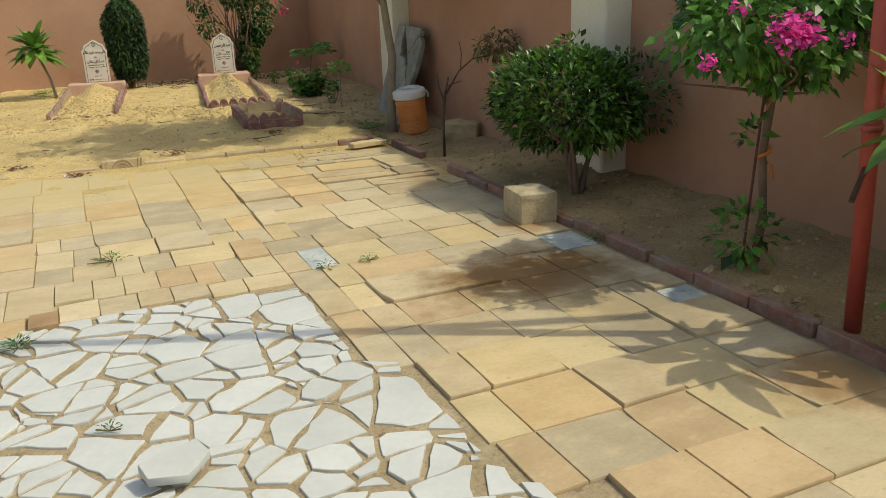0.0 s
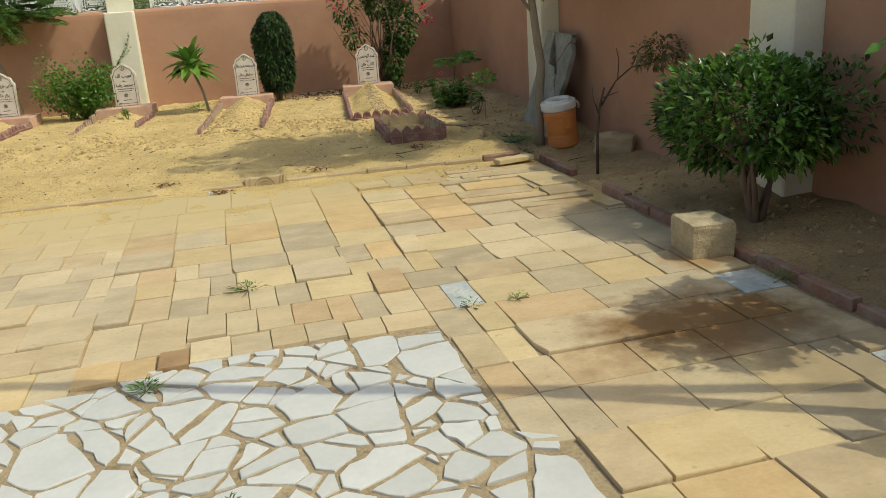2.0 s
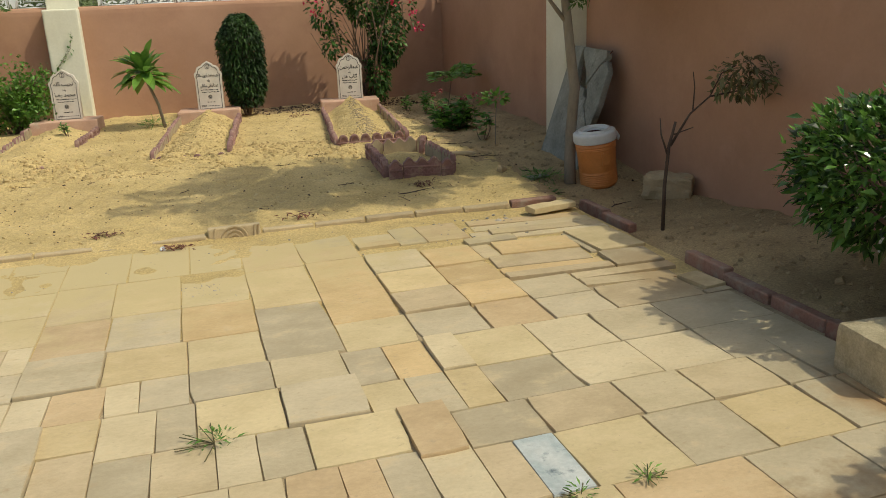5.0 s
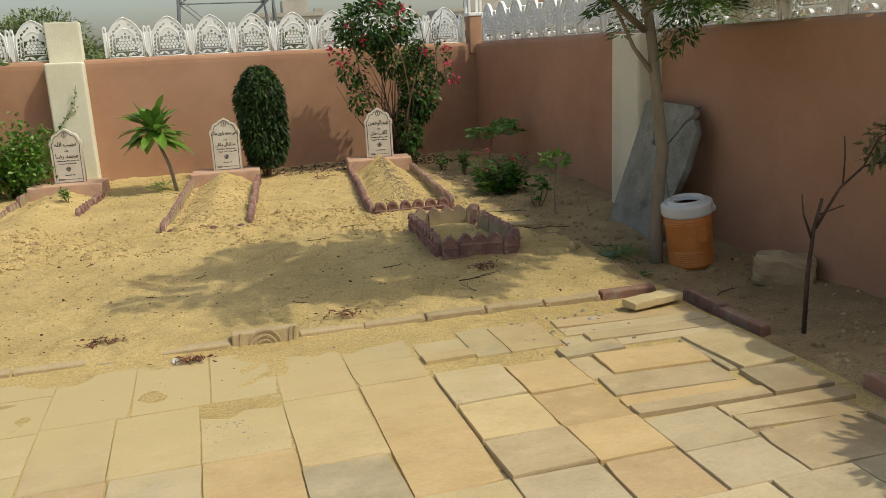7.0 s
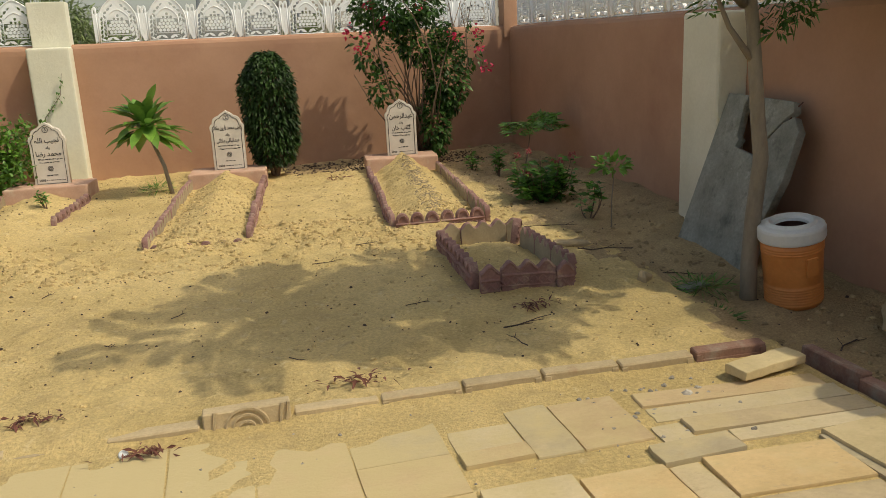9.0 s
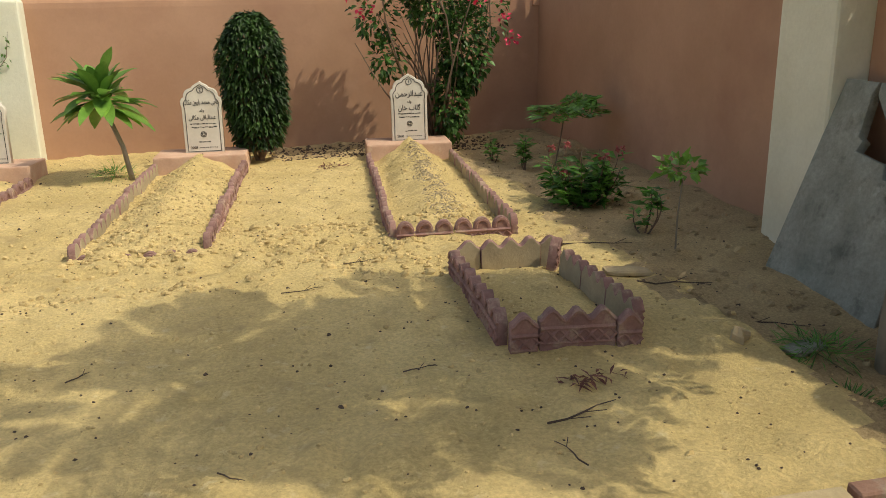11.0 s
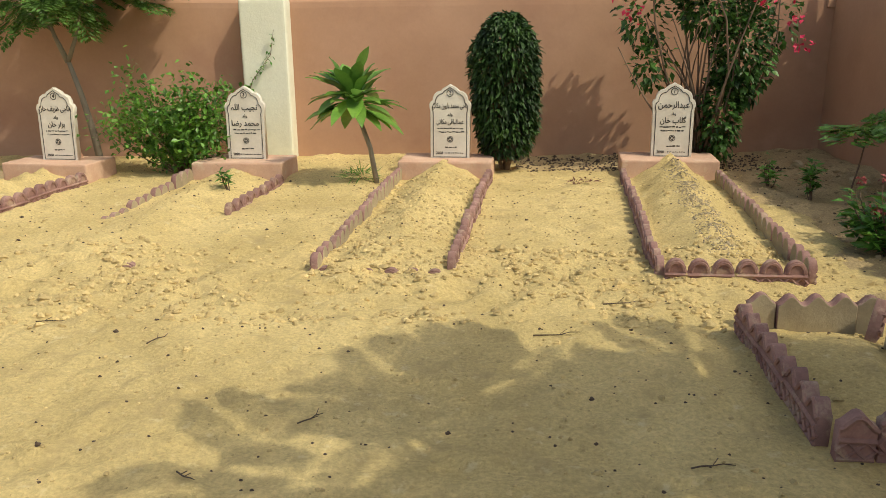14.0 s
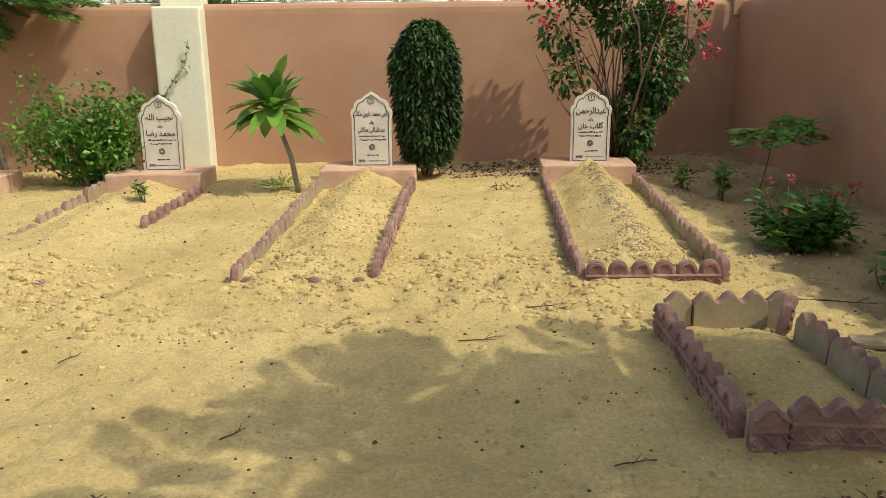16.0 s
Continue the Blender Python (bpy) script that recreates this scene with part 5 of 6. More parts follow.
# lattice power pylon
py = empty("power_pylon", pose(3.1, 62, -0.25) @ Matrix.Diagonal((1.3, 1.3, 1.05, 1)), "grey steel lattice power pylon beyond the wall", "pylon")
HALF = [(0.0, 2.6), (5.4, 2.25), (8.5, 1.95), (12.5, 1.6), (17.0, 1.2), (22.0, 0.8)]
legs, braces = [], []
for sx in (-1, 1):
    for sy in (-1, 1):
        legs.append(tube([(sx * w, sy * w, z) for z, w in HALF], 0.075, 5))
for (z0, w0), (z1, w1) in zip(HALF, HALF[1:]):
    for s in (-1, 1):
        for a, c in (((-w0, s * w0, z0), (w1, s * w1, z1)), ((w0, s * w0, z0), (-w1, s * w1, z1)), ((s * w0, -w0, z0), (s * w1, w1, z1)), ((s * w0, w0, z0), (s * w1, -w1, z1)),
                     ((-w1, s * w1, z1), (w1, s * w1, z1)), ((s * w1, -w1, z1), (s * w1, w1, z1))):
            braces.append(tube([a, c], 0.045, 4))
        for k in (0.33, 0.66):
            wk, zk = w0 + (w1 - w0) * k, z0 + (z1 - z0) * k
            braces.append(tube([(-wk, s * wk, zk), (wk, s * wk, zk)], 0.03, 4))
v, f = merged(legs)
raw("legs", v, f, STEEL, py)
v, f = merged(braces)
raw("bracing", v, f, STEEL, py)


def far_tree(x, y, h, w, label, seed):
    p = empty("far_tree", pose(x, y, -0.2), label, "tree")
    v, f = tube([(0, 0, 0), (0.1, 0, h * 0.3), (0, 0, h * 0.6)], [0.16, 0.12, 0.07], 7)
    raw("trunk", v, f, BROWNBARK, p)
    PP, DD = [], []
    gg = np.random.default_rng(seed)
    for k in range(9):
        c = (gg.uniform(-w, w) * 0.7, gg.uniform(-w, w) * 0.5, h * gg.uniform(0.5, 0.88))
        a, b = scatter(900, c, (w * 0.42, w * 0.4, h * 0.17), 0.3, 5, seed + k)
        PP.append(a)
        DD.append(b + gg.normal(0, 0.5, b.shape))
    foliage("crown", leaves(np.vstack(PP), np.vstack(DD), 0.16, 0.045), FARGREEN, p)


far_tree(-3.2, 26, 3.0, 2.3, "wide thorny desert tree beyond the wall", 41)
far_tree(8.2, 75, 4.4, 3.0, "dusty green tree below the pylon", 42)
far_tree(12.5, 120, 5.6, 4.0, "dusty green tree in the distance", 43)

# ---------- litter and weeds ----------
def weed(x, y, r, n, label, seed, l=0.05, w=0.007, mat=LEAF_BRIGHT, h=0.05):
    p = plant("weed", x, y, label, "weed", 0.012)
    gg = np.random.default_rng(seed)
    a = gg.uniform(0, 6.28, n)
    rr = r * gg.random(n)
    P = np.stack([rr * np.cos(a), rr * np.sin(a), 0.004 + h * gg.random(n) * (1 - rr / r * 0.7)], 1)
    D = np.stack([np.cos(a), np.sin(a), gg.uniform(0.0, 0.9, n)], 1) + gg.normal(0, 0.4, (n, 3))
    foliage("tuft", leaves(P, D, l, w), mat, p)
    out = [tube([(0, 0, 0), (r * 1.5 * math.cos(t), r * 1.5 * math.sin(t), 0.012)], 0.002, 4) for t in gg.uniform(0, 6.28, 7)]
    v, f = merged(out)
    tagged(raw("runner", v, f, LEAF_DRY, p), kind="stuff")


weed(0.42, 4.95, 0.09, 60, "low straggly green weed between paving slabs", 1, 0.035, 0.008)
weed(1.70, 4.24, 0.04, 30, "tuft of grass in a paving joint", 2, 0.03)
weed(1.46, 4.22, 0.04, 25, "tuft of grass in a paving joint", 3, 0.03)
weed(-0.02, 3.88, 0.05, 45, "low dark weed beside the white stones", 4, 0.045, 0.009, LEAF_MID)
weed(0.30, 2.95, 0.03, 16, "small weed among white stones", 5, 0.03)
weed(3.25, 8.55, 0.16, 200, "patch of grass at the foot of the tree", 6, 0.09, 0.007, LEAF_MID, 0.06)
weed(3.12, 8.2, 0.12, 140, "patch of grass at the foot of the tree", 7, 0.08, 0.007, LEAF_MID, 0.06)
weed(0.02, 12.98, 0.12, 120, "tuft of grass round the plumeria stem", 8, 0.13, 0.007, LEAF_BRIGHT, 0.08)
weed(2.98, 3.95, 0.07, 50, "weed against the kerb", 9, 0.035)


def twig(x, y, length, ang, label, seed, r=0.004):
    g = random.Random(seed)
    p = empty("dry_twig", pose(x, y, ground_z(x, y) + 0.008, 0, 0, ang), label, "twig", "dry twigs")
    pts = [(length * (t / 4 - 0.5), 0.06 * length * g.uniform(-1, 1), 0.004 * g.random()) for t in range(5)]
    out = [tube(pts, [r, r * 0.9, r * 0.8, r * 0.6, r * 0.4], 5)]
    for k in range(2):
        q = Vector(pts[g.randrange(1, 4)])
        out.append(tube([q, q + Vector((0.2 * length, g.choice((-1, 1)) * 0.16 * length, 0.01))], r * 0.5, 4))
    v, f = merged(out)
    raw("stick", v, f, DARKTWIG, p)


random.seed(31)
for k, (tx, ty, tl, ta) in enumerate([(2.05, 8.20, 0.30, 20), (1.60, 8.70, 0.14, 10), (3.02, 9.30, 0.36, -20), (2.95, 10.05, 0.40, -14), (0.35, 8.95, 0.10, 40), (-0.4, 9.6, 0.12, 65), (0.05, 8.6, 0.08, -30), (-1.0, 9.9, 0.14, 5), (1.25, 9.7, 0.22, 8), (1.62, 10.1, 0.26, 14), (3.3, 8.9, 0.3, -30), (3.55, 7.7, 0.3, 30), (0.9, 8.1, 0.10, -40), (1.9, 7.95, 0.16, 100)]):
    twig(tx, ty, tl, ta, "dark dry twig lying on the sand", k, 0.003 if tl < 0.3 else 0.0045)


def scrap(x, y, label, seed):
    p = empty("dry_sprig", pose(x, y, ground_z(x, y) + 0.012), label, "dry sprig")
    gg = np.random.default_rng(seed)
    n = 46
    P = gg.normal(0, 0.045, (n, 3)) * np.array((1.4, 0.5, 0.15)) + np.array((0, 0, 0.015))
    D = gg.normal(0, 1, (n, 3)) * np.array((1, 1, 0.3))
    foliage("withered_tuft", leaves(P, D, 0.05, 0.012), RUSTLEAF, p)


MOUNDGRIT = surface("brown_grit", (0.26, 0.20, 0.12), (0.42, 0.34, 0.22), 20, 0.9, 0.2, 80, 0.1, spread=0.3, island=True)
RUSTLEAF = leafy("withered_red_leaf", (0.12, 0.04, 0.03), (0.20, 0.08, 0.05), 0.8, 0.3, 0.1)
scrap(0.28, 7.52, "withered reddish sprig beside the kerb", 1)
scrap(-0.16, 7.86, "withered reddish sprig on the sand", 2)
scrap(1.12, 7.75, "withered creeper strands over the kerb", 3)
scrap(2.18, 8.42, "dry dark sprig before the small grave", 5)
scrap(1.75, 12.75, "fallen crimson bracts on the sand", 4)


def specks(name, n, area, size, material, label, seed, weight=None):
    """Many small stones or clods on the ground, as one piece of stuff."""
    gg = np.random.default_rng(seed)
    vs, fs = [], []
    x0, x1, y0, y1 = area
    while n:
        x, y = gg.uniform(x0, x1), gg.uniform(y0, y1)
        if weight and gg.random() > weight(x, y):
            continue
        n -= 1
        s = size * gg.uniform(0.4, 1.0) * (1.8 if gg.random() < 0.06 else 1)
        z = ground_z(x, y)
        o = len(vs)
        turn, flat = gg.uniform(0, 6.28), gg.uniform(0.6, 1.0)
        for r, h, k in ((1.0, -0.15, 6), (0.92, 0.35, 6), (0.5, 0.72, 6)):
            for i in range(k):
                t = turn + (i + 0.5 * (h > 0.3)) * 6.283 / k
                q = r * s * gg.uniform(0.65, 1.2)
                vs.append((x + q * math.cos(t), y + q * flat * math.sin(t), z + h * s * gg.uniform(0.6, 1.3)))
        for lv in (0, 6):
            fs += [(o + lv + i, o + lv + (i + 1) % 6, o + lv + 6 + (i + 1) % 6, o + lv + 6 + i) for i in range(6)]
        fs.append(tuple(range(o + 12, o + 18)))
    return tagged(raw(name, vs, fs, material), label, "debris", kind="stuff")


specks("sand_clods", 5200, (-4, 3.2, 7.75, 14.1), 0.010, CLOD, "small clods of sand scattered over the ground", 1)
specks("footprint_clods", 2300, (-4, 3.0, 9.8, 11.0), 0.021, CLOD, "broken clods at the feet of the graves", 2, lambda x, y: 0.2 + 0.8 * (bumps(x, y, 1.5, 3) > 0.05))
specks("dark_litter", 1700, (-4, 3.9, 7.75, 14.1), 0.008, DARKTWIG, "dark leaf and twig litter on the sand", 3)
specks("soil_clods", 900, (3.08, 4.05, 0.5, 14.2), 0.022, SOILCLOD, "clods of soil in the planting bed", 4)
specks("paving_grit", 240, (-2.5, 2.9, 5.5, 7.5), 0.007, PEBBLE, "grit on the dusty paving", 5, lambda x, y: 1.0 if y > 6.2 else 0.3)
specks("gravel", 260, (0.28, 0.62, 5.95, 6.75), 0.006, PEBBLE, "patch of fine grey gravel on the paving", 6, lambda x, y: max(0, 1 - abs(x - 0.45) / 0.16) * (0.4 + 0.6 * (bumps(x, y, 5, 2) > 0)))
specks("kerb_rubble", 60, (1.9, 2.6, 6.9, 7.45), 0.016, PEBBLE, "small rubble by the kerb", 7)
specks("mound_clods", 1100, (0.1, 1.0, 10.3, 12.9), 0.014, CLOD, "clods on the sand mound", 9)
specks("bed_litter", 900, (1.3, 3.6, 13.35, 14.2), 0.014, DARKTWIG, "dry leaf litter under the bougainvillea", 10)
specks("grave_gravel", 1600, (2.15, 2.60, 10.6, 12.9), 0.008, MOUNDGRIT, "coarse brown grit on the crest of the mound", 8, lambda x, y: max(0, 1 - abs(x - 2.22 - 0.11 * (y - 10.4)) / 0.13))

# ---------- paving: sandstone slabs ----------
def slab_meshes(n=7, nominal=0.33, thick=0.045):
    """Unit slabs with eased, slightly irregular and chipped edges."""
    made = []
    g = random.Random(17)
    for k in range(n):
        rim = []
        corners = [(-0.5, -0.5), (0.5, -0.5), (0.5, 0.5), (-0.5, 0.5)]
        for i in range(4):
            (ax, ay), (bx, by) = corners[i], corners[(i + 1) % 4]
            for t in (0.0, 0.3, 0.65):
                x, y = ax + (bx - ax) * t, ay + (by - ay) * t
                j = 0.005 if t else 0.006
                if t == 0 and g.random() < 0.22:
                    j = 0.03
                rim.append((x - math.copysign(abs(g.gauss(0, j)), x), y - math.copysign(abs(g.gauss(0, j)), y)))
        m = len(rim)
        vs = [(x, y, -thick) for x, y in rim] + [(x, y, -0.006) for x, y in rim] + [(x * 0.989, y * 0.989, 0.0) for x, y in rim] + [(0, 0, 0.0)]
        fs = []
        for i in range(m):
            i2 = (i + 1) % m
            fs += [(i, i2, m + i2, m + i), (m + i, m + i2, 2 * m + i2, 2 * m + i), (2 * m + i, 2 * m + i2, 3 * m)]
        me = bpy.data.meshes.new("slab")
        me.from_pydata(vs, [], fs)
        made.append(me)
    return made


UNIT = slab_meshes()
SPECIAL = {}
paving = empty("pavement", pose(0, 0, 0), "uneven sandstone slab paving in beige, ochre and grey", "paving", kind="structure")
PAV = random.Random(23)


def slab(x0, x1, y0, y1, material=None, lift=None, turn=0.0):
    ob_mesh = PAV.choice(UNIT)
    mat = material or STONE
    key = (ob_mesh.name, mat.name)
    if key not in SPECIAL:
        SPECIAL[key] = ob_mesh.copy()
        SPECIAL[key].materials.append(mat)
    ob = new("slab", SPECIAL[key])
    ob.parent = paving
    g = PAV.uniform(0.001, 0.004)
    z = PAV.gauss(0.0025, 0.0016) + (0.012 if PAV.random() < (0.35 if x0 > 1.3 and y0 > 5.4 else 0.14) else 0) if lift is None else lift
    tilt = 0.34
    if y0 > 5.9 and x0 < 1.3:          # bedded in blown sand
        z, tilt = min(z, 0.002), 0.12
    flip = PAV.choice((0, 180))
    ob.matrix_local = pose((x0 + x1) / 2, (y0 + y1) / 2, z, PAV.gauss(0, tilt), PAV.gauss(0, tilt), flip + turn + PAV.gauss(0, 0.5)) @ Matrix.Diagonal((x1 - x0 - g, y1 - y0 - g, 1, 1))
    return ob


def course(y0, y1, *xs):
    """A course of slabs between y0 and y1 with joints at xs."""
    for a, b in zip(xs, xs[1:]):
        slab(a, b, y0, y1)


def column(x0, x1, *ys):
    for a, b in zip(ys, ys[1:]):
        slab(x0, x1, a, b)


def infill(x0, x1, y0, y1, w, l, seed):
    """Courses of slabs about w wide and l long with staggered joints."""
    g = random.Random(seed)
    y = y0
    while y < y1 - 0.05:
        d = min(l * g.uniform(0.85, 1.2), y1 - y)
        if y1 - y - d < 0.1:
            d = y1 - y
        x = x0
        while x < x1 - 0.04:
            b = min(x + w * g.uniform(0.7, 1.4), x1)
            if x1 - b < 0.09:
                b = x1
            slab(x, b, y, y + d)
            x = b
        y += d


# middle and far part
column(0.66, 1.0, 5.57, 6.23, 6.85, 7.40)
column(1.0, 1.345, 5.55, 5.88, 6.88, 7.15, 7.45)
column(1.345, 1.68, 5.55, 5.87, 6.16, 6.50, 6.86)
column(1.685, 1.995, 5.54, 5.86, 6.15, 6.49, 6.82)
column(2.0, 2.325, 5.54, 5.815, 6.11)
slab(2.33, 2.82, 5.55, 5.86)
slab(2.33, 2.86, 5.868, 5.98, turn=-4)
slab(2.33, 2.92, 5.985, 6.085, turn=-4, lift=0.008)
slab(2.0, 2.62, 6.118, 6.205, turn=-3)
slab(2.0, 2.61, 6.212, 6.315, turn=-4)
slab(2.02, 2.60, 6.325, 6.535, turn=-4.5, lift=0.004)
slab(2.0, 2.12, 6.54, 6.80)
slab(2.0, 2.33, 6.81, 6.945)
slab(2.09, 2.215, 6.95, 7.08)
slab(2.62, 2.66, 6.40, 6.82)
slab(2.13, 2.63, 6.55, 6.80, turn=-4, lift=0.006)
slab(2.635, 2.93, 6.10, 6.365, lift=0.013, turn=-2)
slab(2.655, 2.96, 6.385, 6.845, lift=0.017, turn=4)
slab(2.34, 2.99, 6.86, 6.95, turn=-3)
slab(2.22, 2.99, 6.955, 7.07, turn=-4, lift=0.006)
slab(2.14, 2.98, 7.08, 7.195, turn=-4)
slab(2.15, 2.97, 7.20, 7.32, turn=-5)
slab(2.84, 2.975, 5.62, 5.84, turn=9)
slab(2.83, 2.98, 5.56, 5.61, turn=4)
column(1.36, 1.62, 7.02, 7.12, 7.3)
column(1.62, 1.80, 7.0, 7.40)
column(1.80, 2.08, 7.0, 7.38)
course(5.20, 5.55, 0.97, 1.15, 1.335, 1.48, 1.82, 2.15, 2.49, 2.95)
course(4.87, 5.20, 0.99, 1.165, 1.33, 1.48, 1.81, 2.16, 2.49, 2.95)
course(4.60, 4.87, 1.25, 1.55, 1.91, 2.20, 2.53, 2.70)
column(0.73, 1.07, 4.66, 4.97)
column(1.07, 1.25, 4.60, 4.96)
slab(1.25, 1.39, 4.26, 4.60)
slab(1.39, 1.54, 4.26, 4.60, BLUESTONE, 0.003)
course(4.25, 4.60, 1.54, 1.885, 2.20, 2.53, 2.72)
column(2.71, 2.96, 4.60, 4.98)
slab(2.72, 2.96, 4.16, 4.60)
slab(2.72, 2.96, 3.86, 4.15, BLUESTONE, 0.004)
course(3.92, 4.25, 1.25, 1.43, 1.58, 2.05, 2.40, 2.72)
course(3.585, 3.92, 1.27, 1.43, 1.57, 2.18)
slab(2.18, 2.55, 3.585, 3.92)
course(3.585, 3.86, 2.55, 2.76, 2.96)
course(3.29, 3.585, 1.28, 1.44, 1.60, 1.93)
slab(1.93, 2.27, 3.29, 3.585)
slab(2.27, 2.56, 3.29, 3.585)
course(3.29, 3.585, 2.56, 2.96)
course(2.94, 3.29, 1.28, 1.44, 1.60, 1.95, 2.25, 2.60, 2.76)
slab(2.76, 2.96, 2.94, 3.12, BLUESTONE, 0.003)
slab(2.76, 2.96, 3.12, 3.29)
course(2.61, 2.94, 1.44, 1.62, 1.955, 2.24, 2.58, 2.96)
course(2.28, 2.61, 1.43, 1.60, 1.96, 2.24, 2.60, 2.96)
course(1.955, 2.28, 1.45, 1.60, 1.94, 2.23, 2.55)
slab(2.55, 2.96, 1.955, 2.28)
course(1.64, 1.955, 1.66, 1.95, 2.26, 2.60, 2.96)
infill(1.55, 2.96, -0.6, 1.64, 0.34, 0.33, 4)
# left part, smaller slabs
course(6.40, 6.95, -0.335, -0.03, 0.31, 0.66)
course(5.95, 6.40, -0.335, -0.02, 0.31, 0.66)
course(5.58, 5.95, -0.335, -0.01, 0.335, 0.66)
course(6.95, 7.55, -0.335, 0.02, 0.36, 0.66)
course(5.30, 5.58, -0.335, -0.19, 0.02, 0.15, 0.34, 0.67, 0.97)
course(4.97, 5.30, 0.02, 0.22, 0.36, 0.68, 0.99)
column(-0.19, 0.02, 5.06, 5.30)
column(-0.335, -0.17, 4.72, 5.30)
column(-0.17, 0.02, 4.70, 5.06)
course(4.66, 4.97, 0.02, 0.21, 0.42, 0.56, 0.73)
course(4.36, 4.66, 0.12, 0.30, 0.45, 0.62, 0.80)
course(4.30, 4.66, 0.80, 0.93, 1.07, 1.25)
course(4.10, 4.34, 0.14, 0.32, 0.50)
course(4.14, 4.36, 0.50, 0.66, 0.84)
course(4.09, 4.30, 0.84, 1.02, 1.25)
column(-0.335, -0.10, 4.24, 4.70)
column(-0.10, 0.12, 4.24, 4.70)
course(4.02, 4.24, -0.335, -0.15, 0.0)
slab(0.01, 0.14, 4.06, 4.24, WETSTONE, 0.02)
infill(-2.9, -0.335, 3.92, 7.55, 0.30, 0.34, 9)
infill(-4.4, -2.9, 2.0, 7.6, 0.36, 0.36, 10)

# ---------- paving: broken white marble ----------
crazy = empty("pavement", pose(0, 0, 0), "broken white marble pieces laid as crazy paving in sand", "paving", kind="structure")


def clip(poly, nx, ny, c):
    out = []
    for i in range(len(poly)):
        a, b = poly[i], poly[(i + 1) % len(poly)]
        da, db = a[0] * nx + a[1] * ny - c, b[0] * nx + b[1] * ny - c
        if da <= 0:
            out.append(a)
        if (da < 0 < db) or (db < 0 < da):
            t = da / (da - db)
            out.append((a[0] + (b[0] - a[0]) * t, a[1] + (b[1] - a[1]) * t))
    return out


def shrunk(poly, gap, g):
    """The polygon with each side moved inwards by its own gap."""
    out = list(poly)
    n = len(poly)
    cx, cy = sum(p[0] for p in poly) / n, sum(p[1] for p in poly) / n
    for i in range(n):
        a, b = poly[i], poly[(i + 1) % n]
        ex, ey = b[0] - a[0], b[1] - a[1]
        l = math.hypot(ex, ey)
        if l < 1e-6:
            continue
        nx, ny = ey / l, -ex / l
        if (cx - a[0]) * nx + (cy - a[1]) * ny > 0:
            nx, ny = -nx, -ny
        out = clip(out, nx, ny, a[0] * nx + a[1] * ny - gap * g.uniform(0.3, 2.1))
        if len(out) < 3:
            return []
    return out


def white_edge(y):
    return 1.255 if y > 3.02 else 1.40 + 0.35 * max(0, 2.2 - y)


def halved(poly, g):
    """Cuts a polygon in two, mostly across its long side and askew."""
    n = len(poly)
    cx, cy = sum(p[0] for p in poly) / n, sum(p[1] for p in poly) / n
    far = max(poly, key=lambda p: math.hypot(p[0] - cx, p[1] - cy))
    a = math.atan2(far[1] - cy, far[0] - cx) + g.gauss(0, 0.5)
    nx, ny = math.cos(a), math.sin(a)
    c = cx * nx + cy * ny + g.gauss(0, 0.04)
    return [q for q in (clip(poly, nx, ny, c), clip(poly, -nx, -ny, -c)) if len(q) > 2]


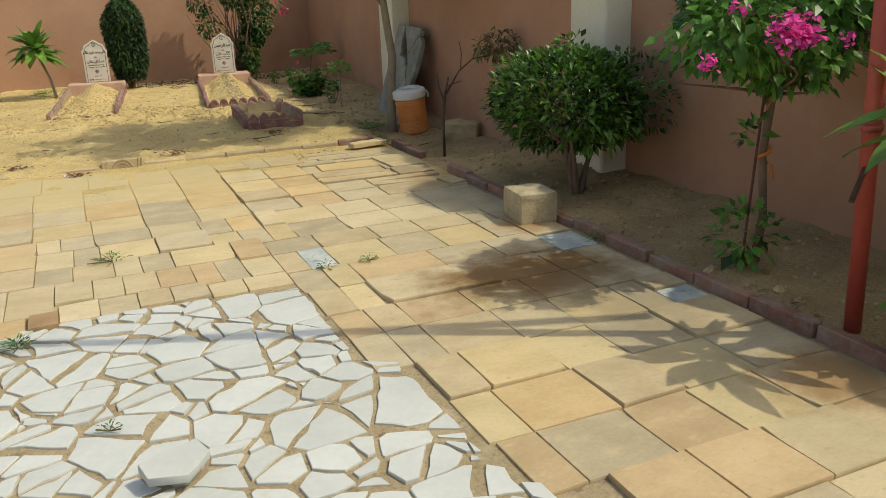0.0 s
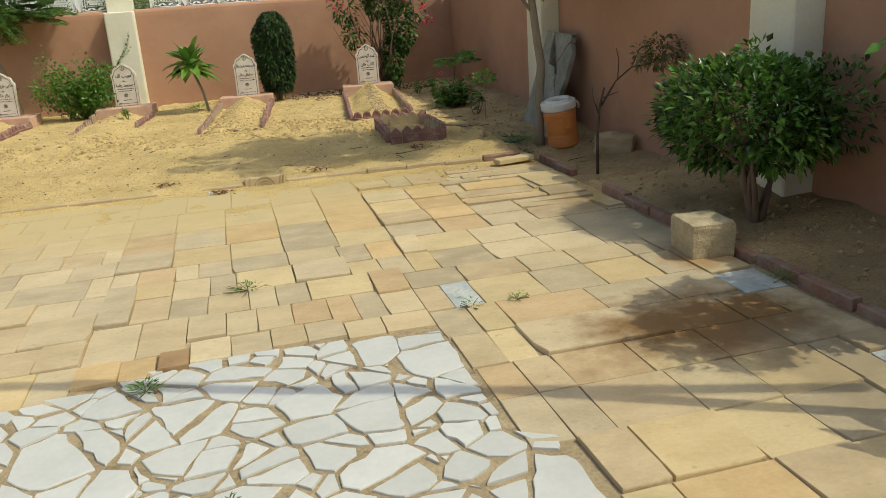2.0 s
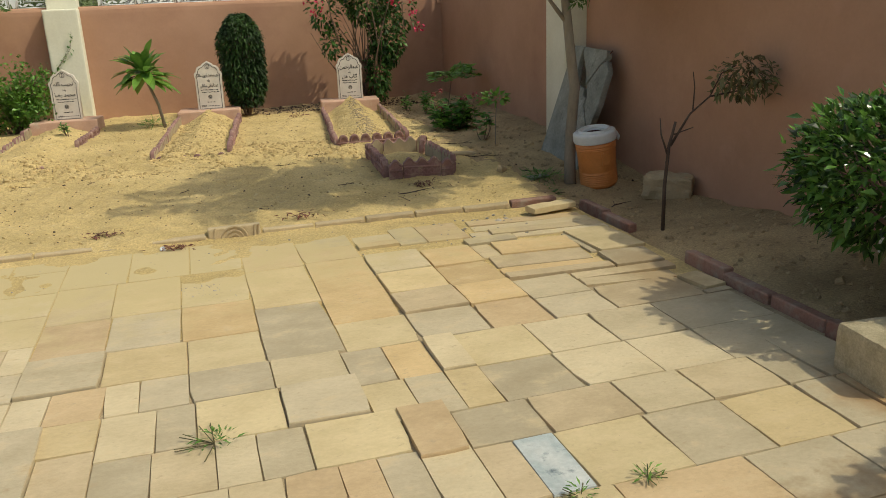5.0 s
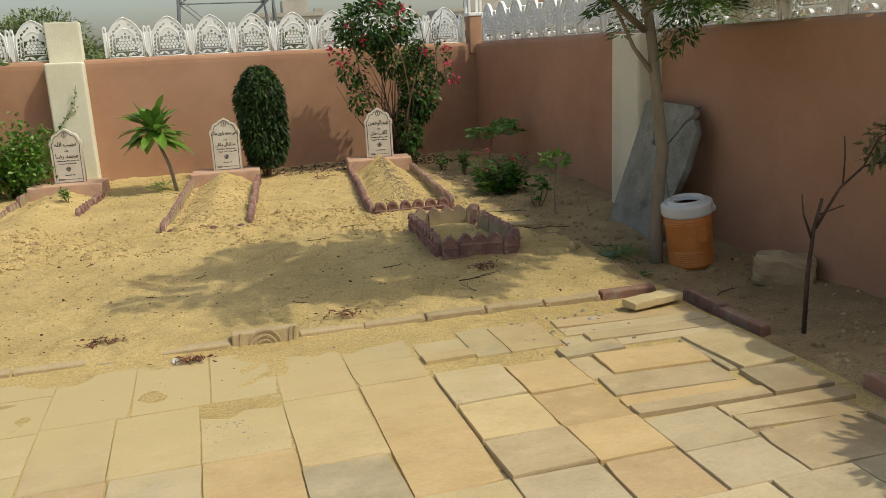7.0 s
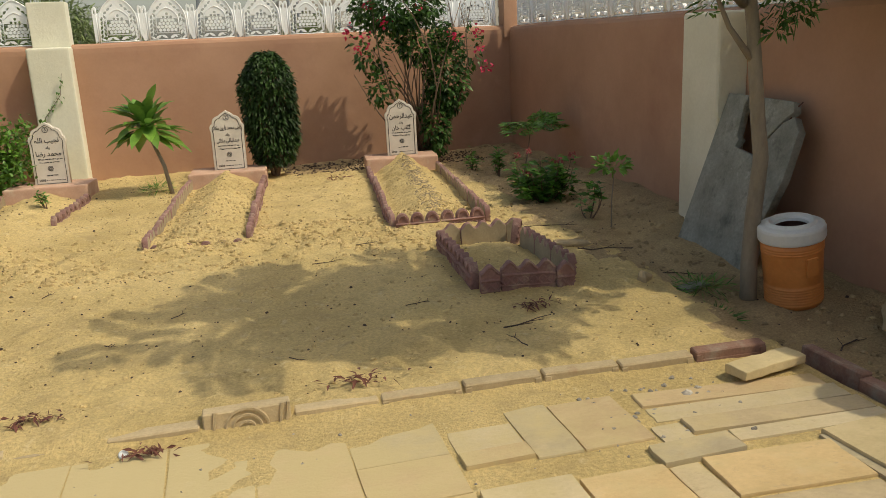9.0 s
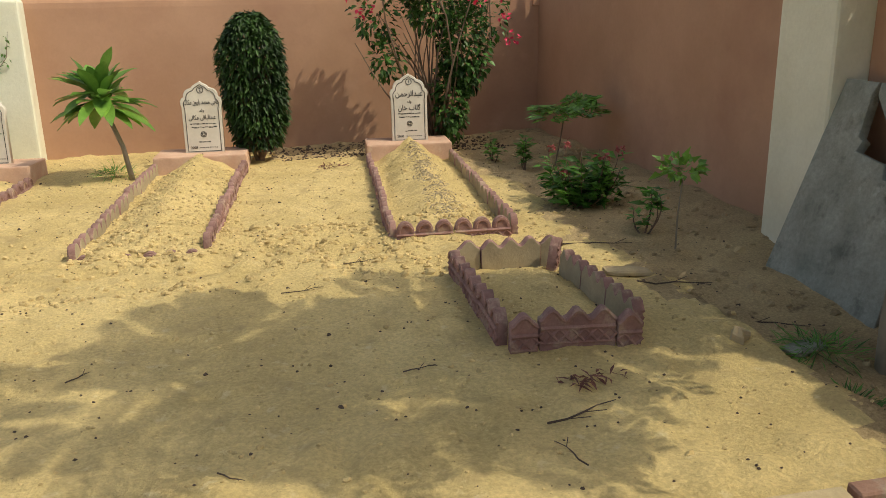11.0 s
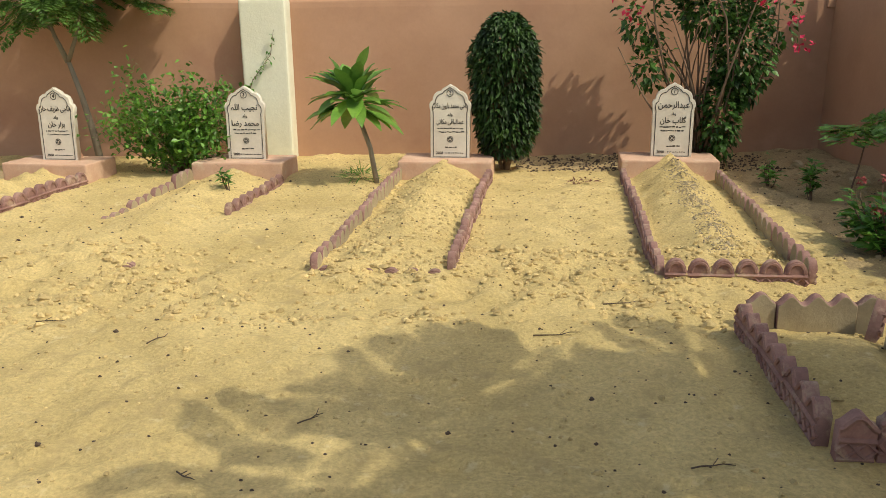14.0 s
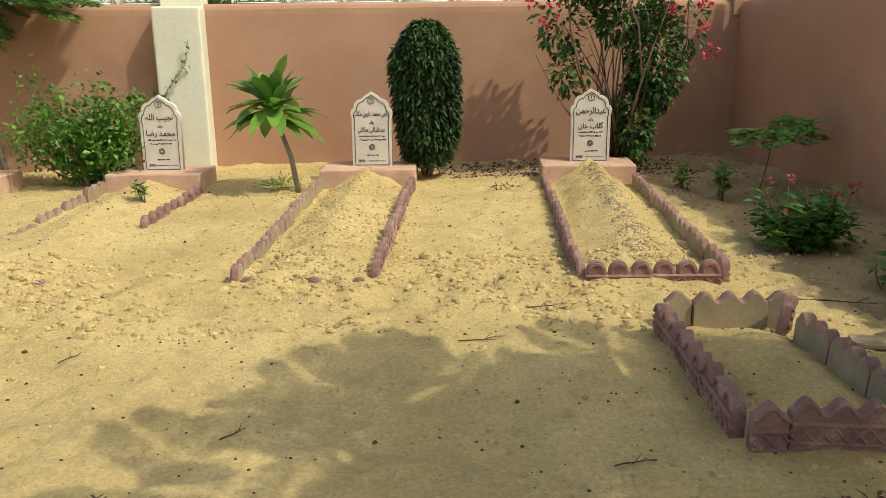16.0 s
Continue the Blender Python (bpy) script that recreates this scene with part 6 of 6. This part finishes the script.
def crazy_paving(x0, x1, y0, y1, seed):
    g = random.Random(seed)
    seeds, cells = [], []
    for _ in range(9000):
        q = (g.uniform(x0, x1), g.uniform(y0, y1), g.choice((0.07, 0.10, 0.14, 0.18, 0.22)))
        if all(math.hypot(q[0] - o[0], (q[1] - o[1]) * 1.3) > 0.62 * (q[2] + o[2]) for o in seeds):
            seeds.append(q)
    for px, py_, r in seeds:
        cell = [(x0, y0), (x1, y0), (x1, y1), (x0, y1)]
        for ox, oy, r2 in seeds:
            if 0 < math.hypot(ox - px, oy - py_) < 0.9 and len(cell) > 2:
                cell = clip(cell, 2 * (ox - px), 2 * (oy - py_), ox * ox + oy * oy - px * px - py_ * py_ - r2 * r2 + r * r)
        if len(cell) > 2:
            cuts = [cell]
            for limit in (0.10, 0.16):
                cuts = [h for q in cuts for h in (halved(q, g) if r > limit and g.random() < 0.8 else [q])]
            cells += cuts
    for cell in cells:
        px, py_ = sum(p[0] for p in cell) / len(cell), sum(p[1] for p in cell) / len(cell)
        top = 4.07 + 0.05 * math.sin(px * 3.1 + 0.6) - 0.12 * max(0, 0.2 - px) if px > -0.5 else 3.95
        cell = clip(cell, 0, 1, top)
        cell = clip(cell, 1, 0, white_edge(py_))
        if len(cell) < 3:
            continue
        cell = shrunk(cell, 0.0075, g)
        for _ in range(1 if len(cell) > 2 else 0):
            a = g.uniform(0, 6.283)
            nx, ny = math.cos(a), math.sin(a)
            far = sorted(p[0] * nx + p[1] * ny for p in cell)
            cell = clip(cell, nx, ny, far[-1] - min(0.05, g.uniform(0.04, 0.16) * (far[-1] - far[0])))
        if len(cell) < 3:
            continue
        rim = []
        for k in range(len(cell)):
            a, b = cell[k], cell[(k + 1) % len(cell)]
            l = math.hypot(b[0] - a[0], b[1] - a[1])
            if l < 0.012:
                continue
            m = max(1, int(l / 0.05))
            for t in range(m):
                s = t / m
                j = 0.0050 if t else 0.003
                rim.append((a[0] + (b[0] - a[0]) * s + g.gauss(0, j), a[1] + (b[1] - a[1]) * s + g.gauss(0, j)))
        if len(rim) < 3:
            continue
        m = len(rim)
        cx, cy = sum(q[0] for q in rim) / m, sum(q[1] for q in rim) / m
        tx, ty, lift = g.gauss(0, 0.008), g.gauss(0, 0.008), g.gauss(0.0, 0.002)
        vs = []
        for s, z in ((1.0, -0.03), (1.0, -0.003), (0.975, 0.0)):
            vs += [((x - cx) * s, (y - cy) * s, z + (x - cx) * tx + (y - cy) * ty) for x, y in rim]
        vs.append((0, 0, 0.0))
        fs = []
        for k in range(m):
            k2 = (k + 1) % m
            fs += [(k, k2, m + k2, m + k), (m + k, m + k2, 2 * m + k2, 2 * m + k), (2 * m + k, 2 * m + k2, 3 * m)]
        ob = raw("marble_piece", vs, fs, MARBLE, crazy)
        ob.location = (cx, cy, 0.004 + lift)


crazy_paving(-2.9, 1.62, 0.1, 4.15, 3)
v = [(-0.10, 0.02), (0.09, 0.06), (0.11, -0.02), (0.02, -0.10), (-0.09, -0.06)]
o = from_mesh("tilted_marble", prism(v, 0.032, 0.002), MARBLE)
o.matrix_world = pose(0.47, 2.56, 0.045, -82, 0, 8)
tagged(o, "tilted loose piece of white marble on the paving", "stone slab")

v, f = lathe([(0.0, 0.0), (0.018, 0.0), (0.019, 0.006), (0.015, 0.012), (0.0, 0.012)], 14)
o = raw("bottle_cap", v, f, LID)
o.matrix_world = pose(0.20, 7.545, ground_z(0.20, 7.545) + 0.004, 50, 0, 10)
tagged(o, "white plastic bottle cap lying in the sand", "bottle cap")
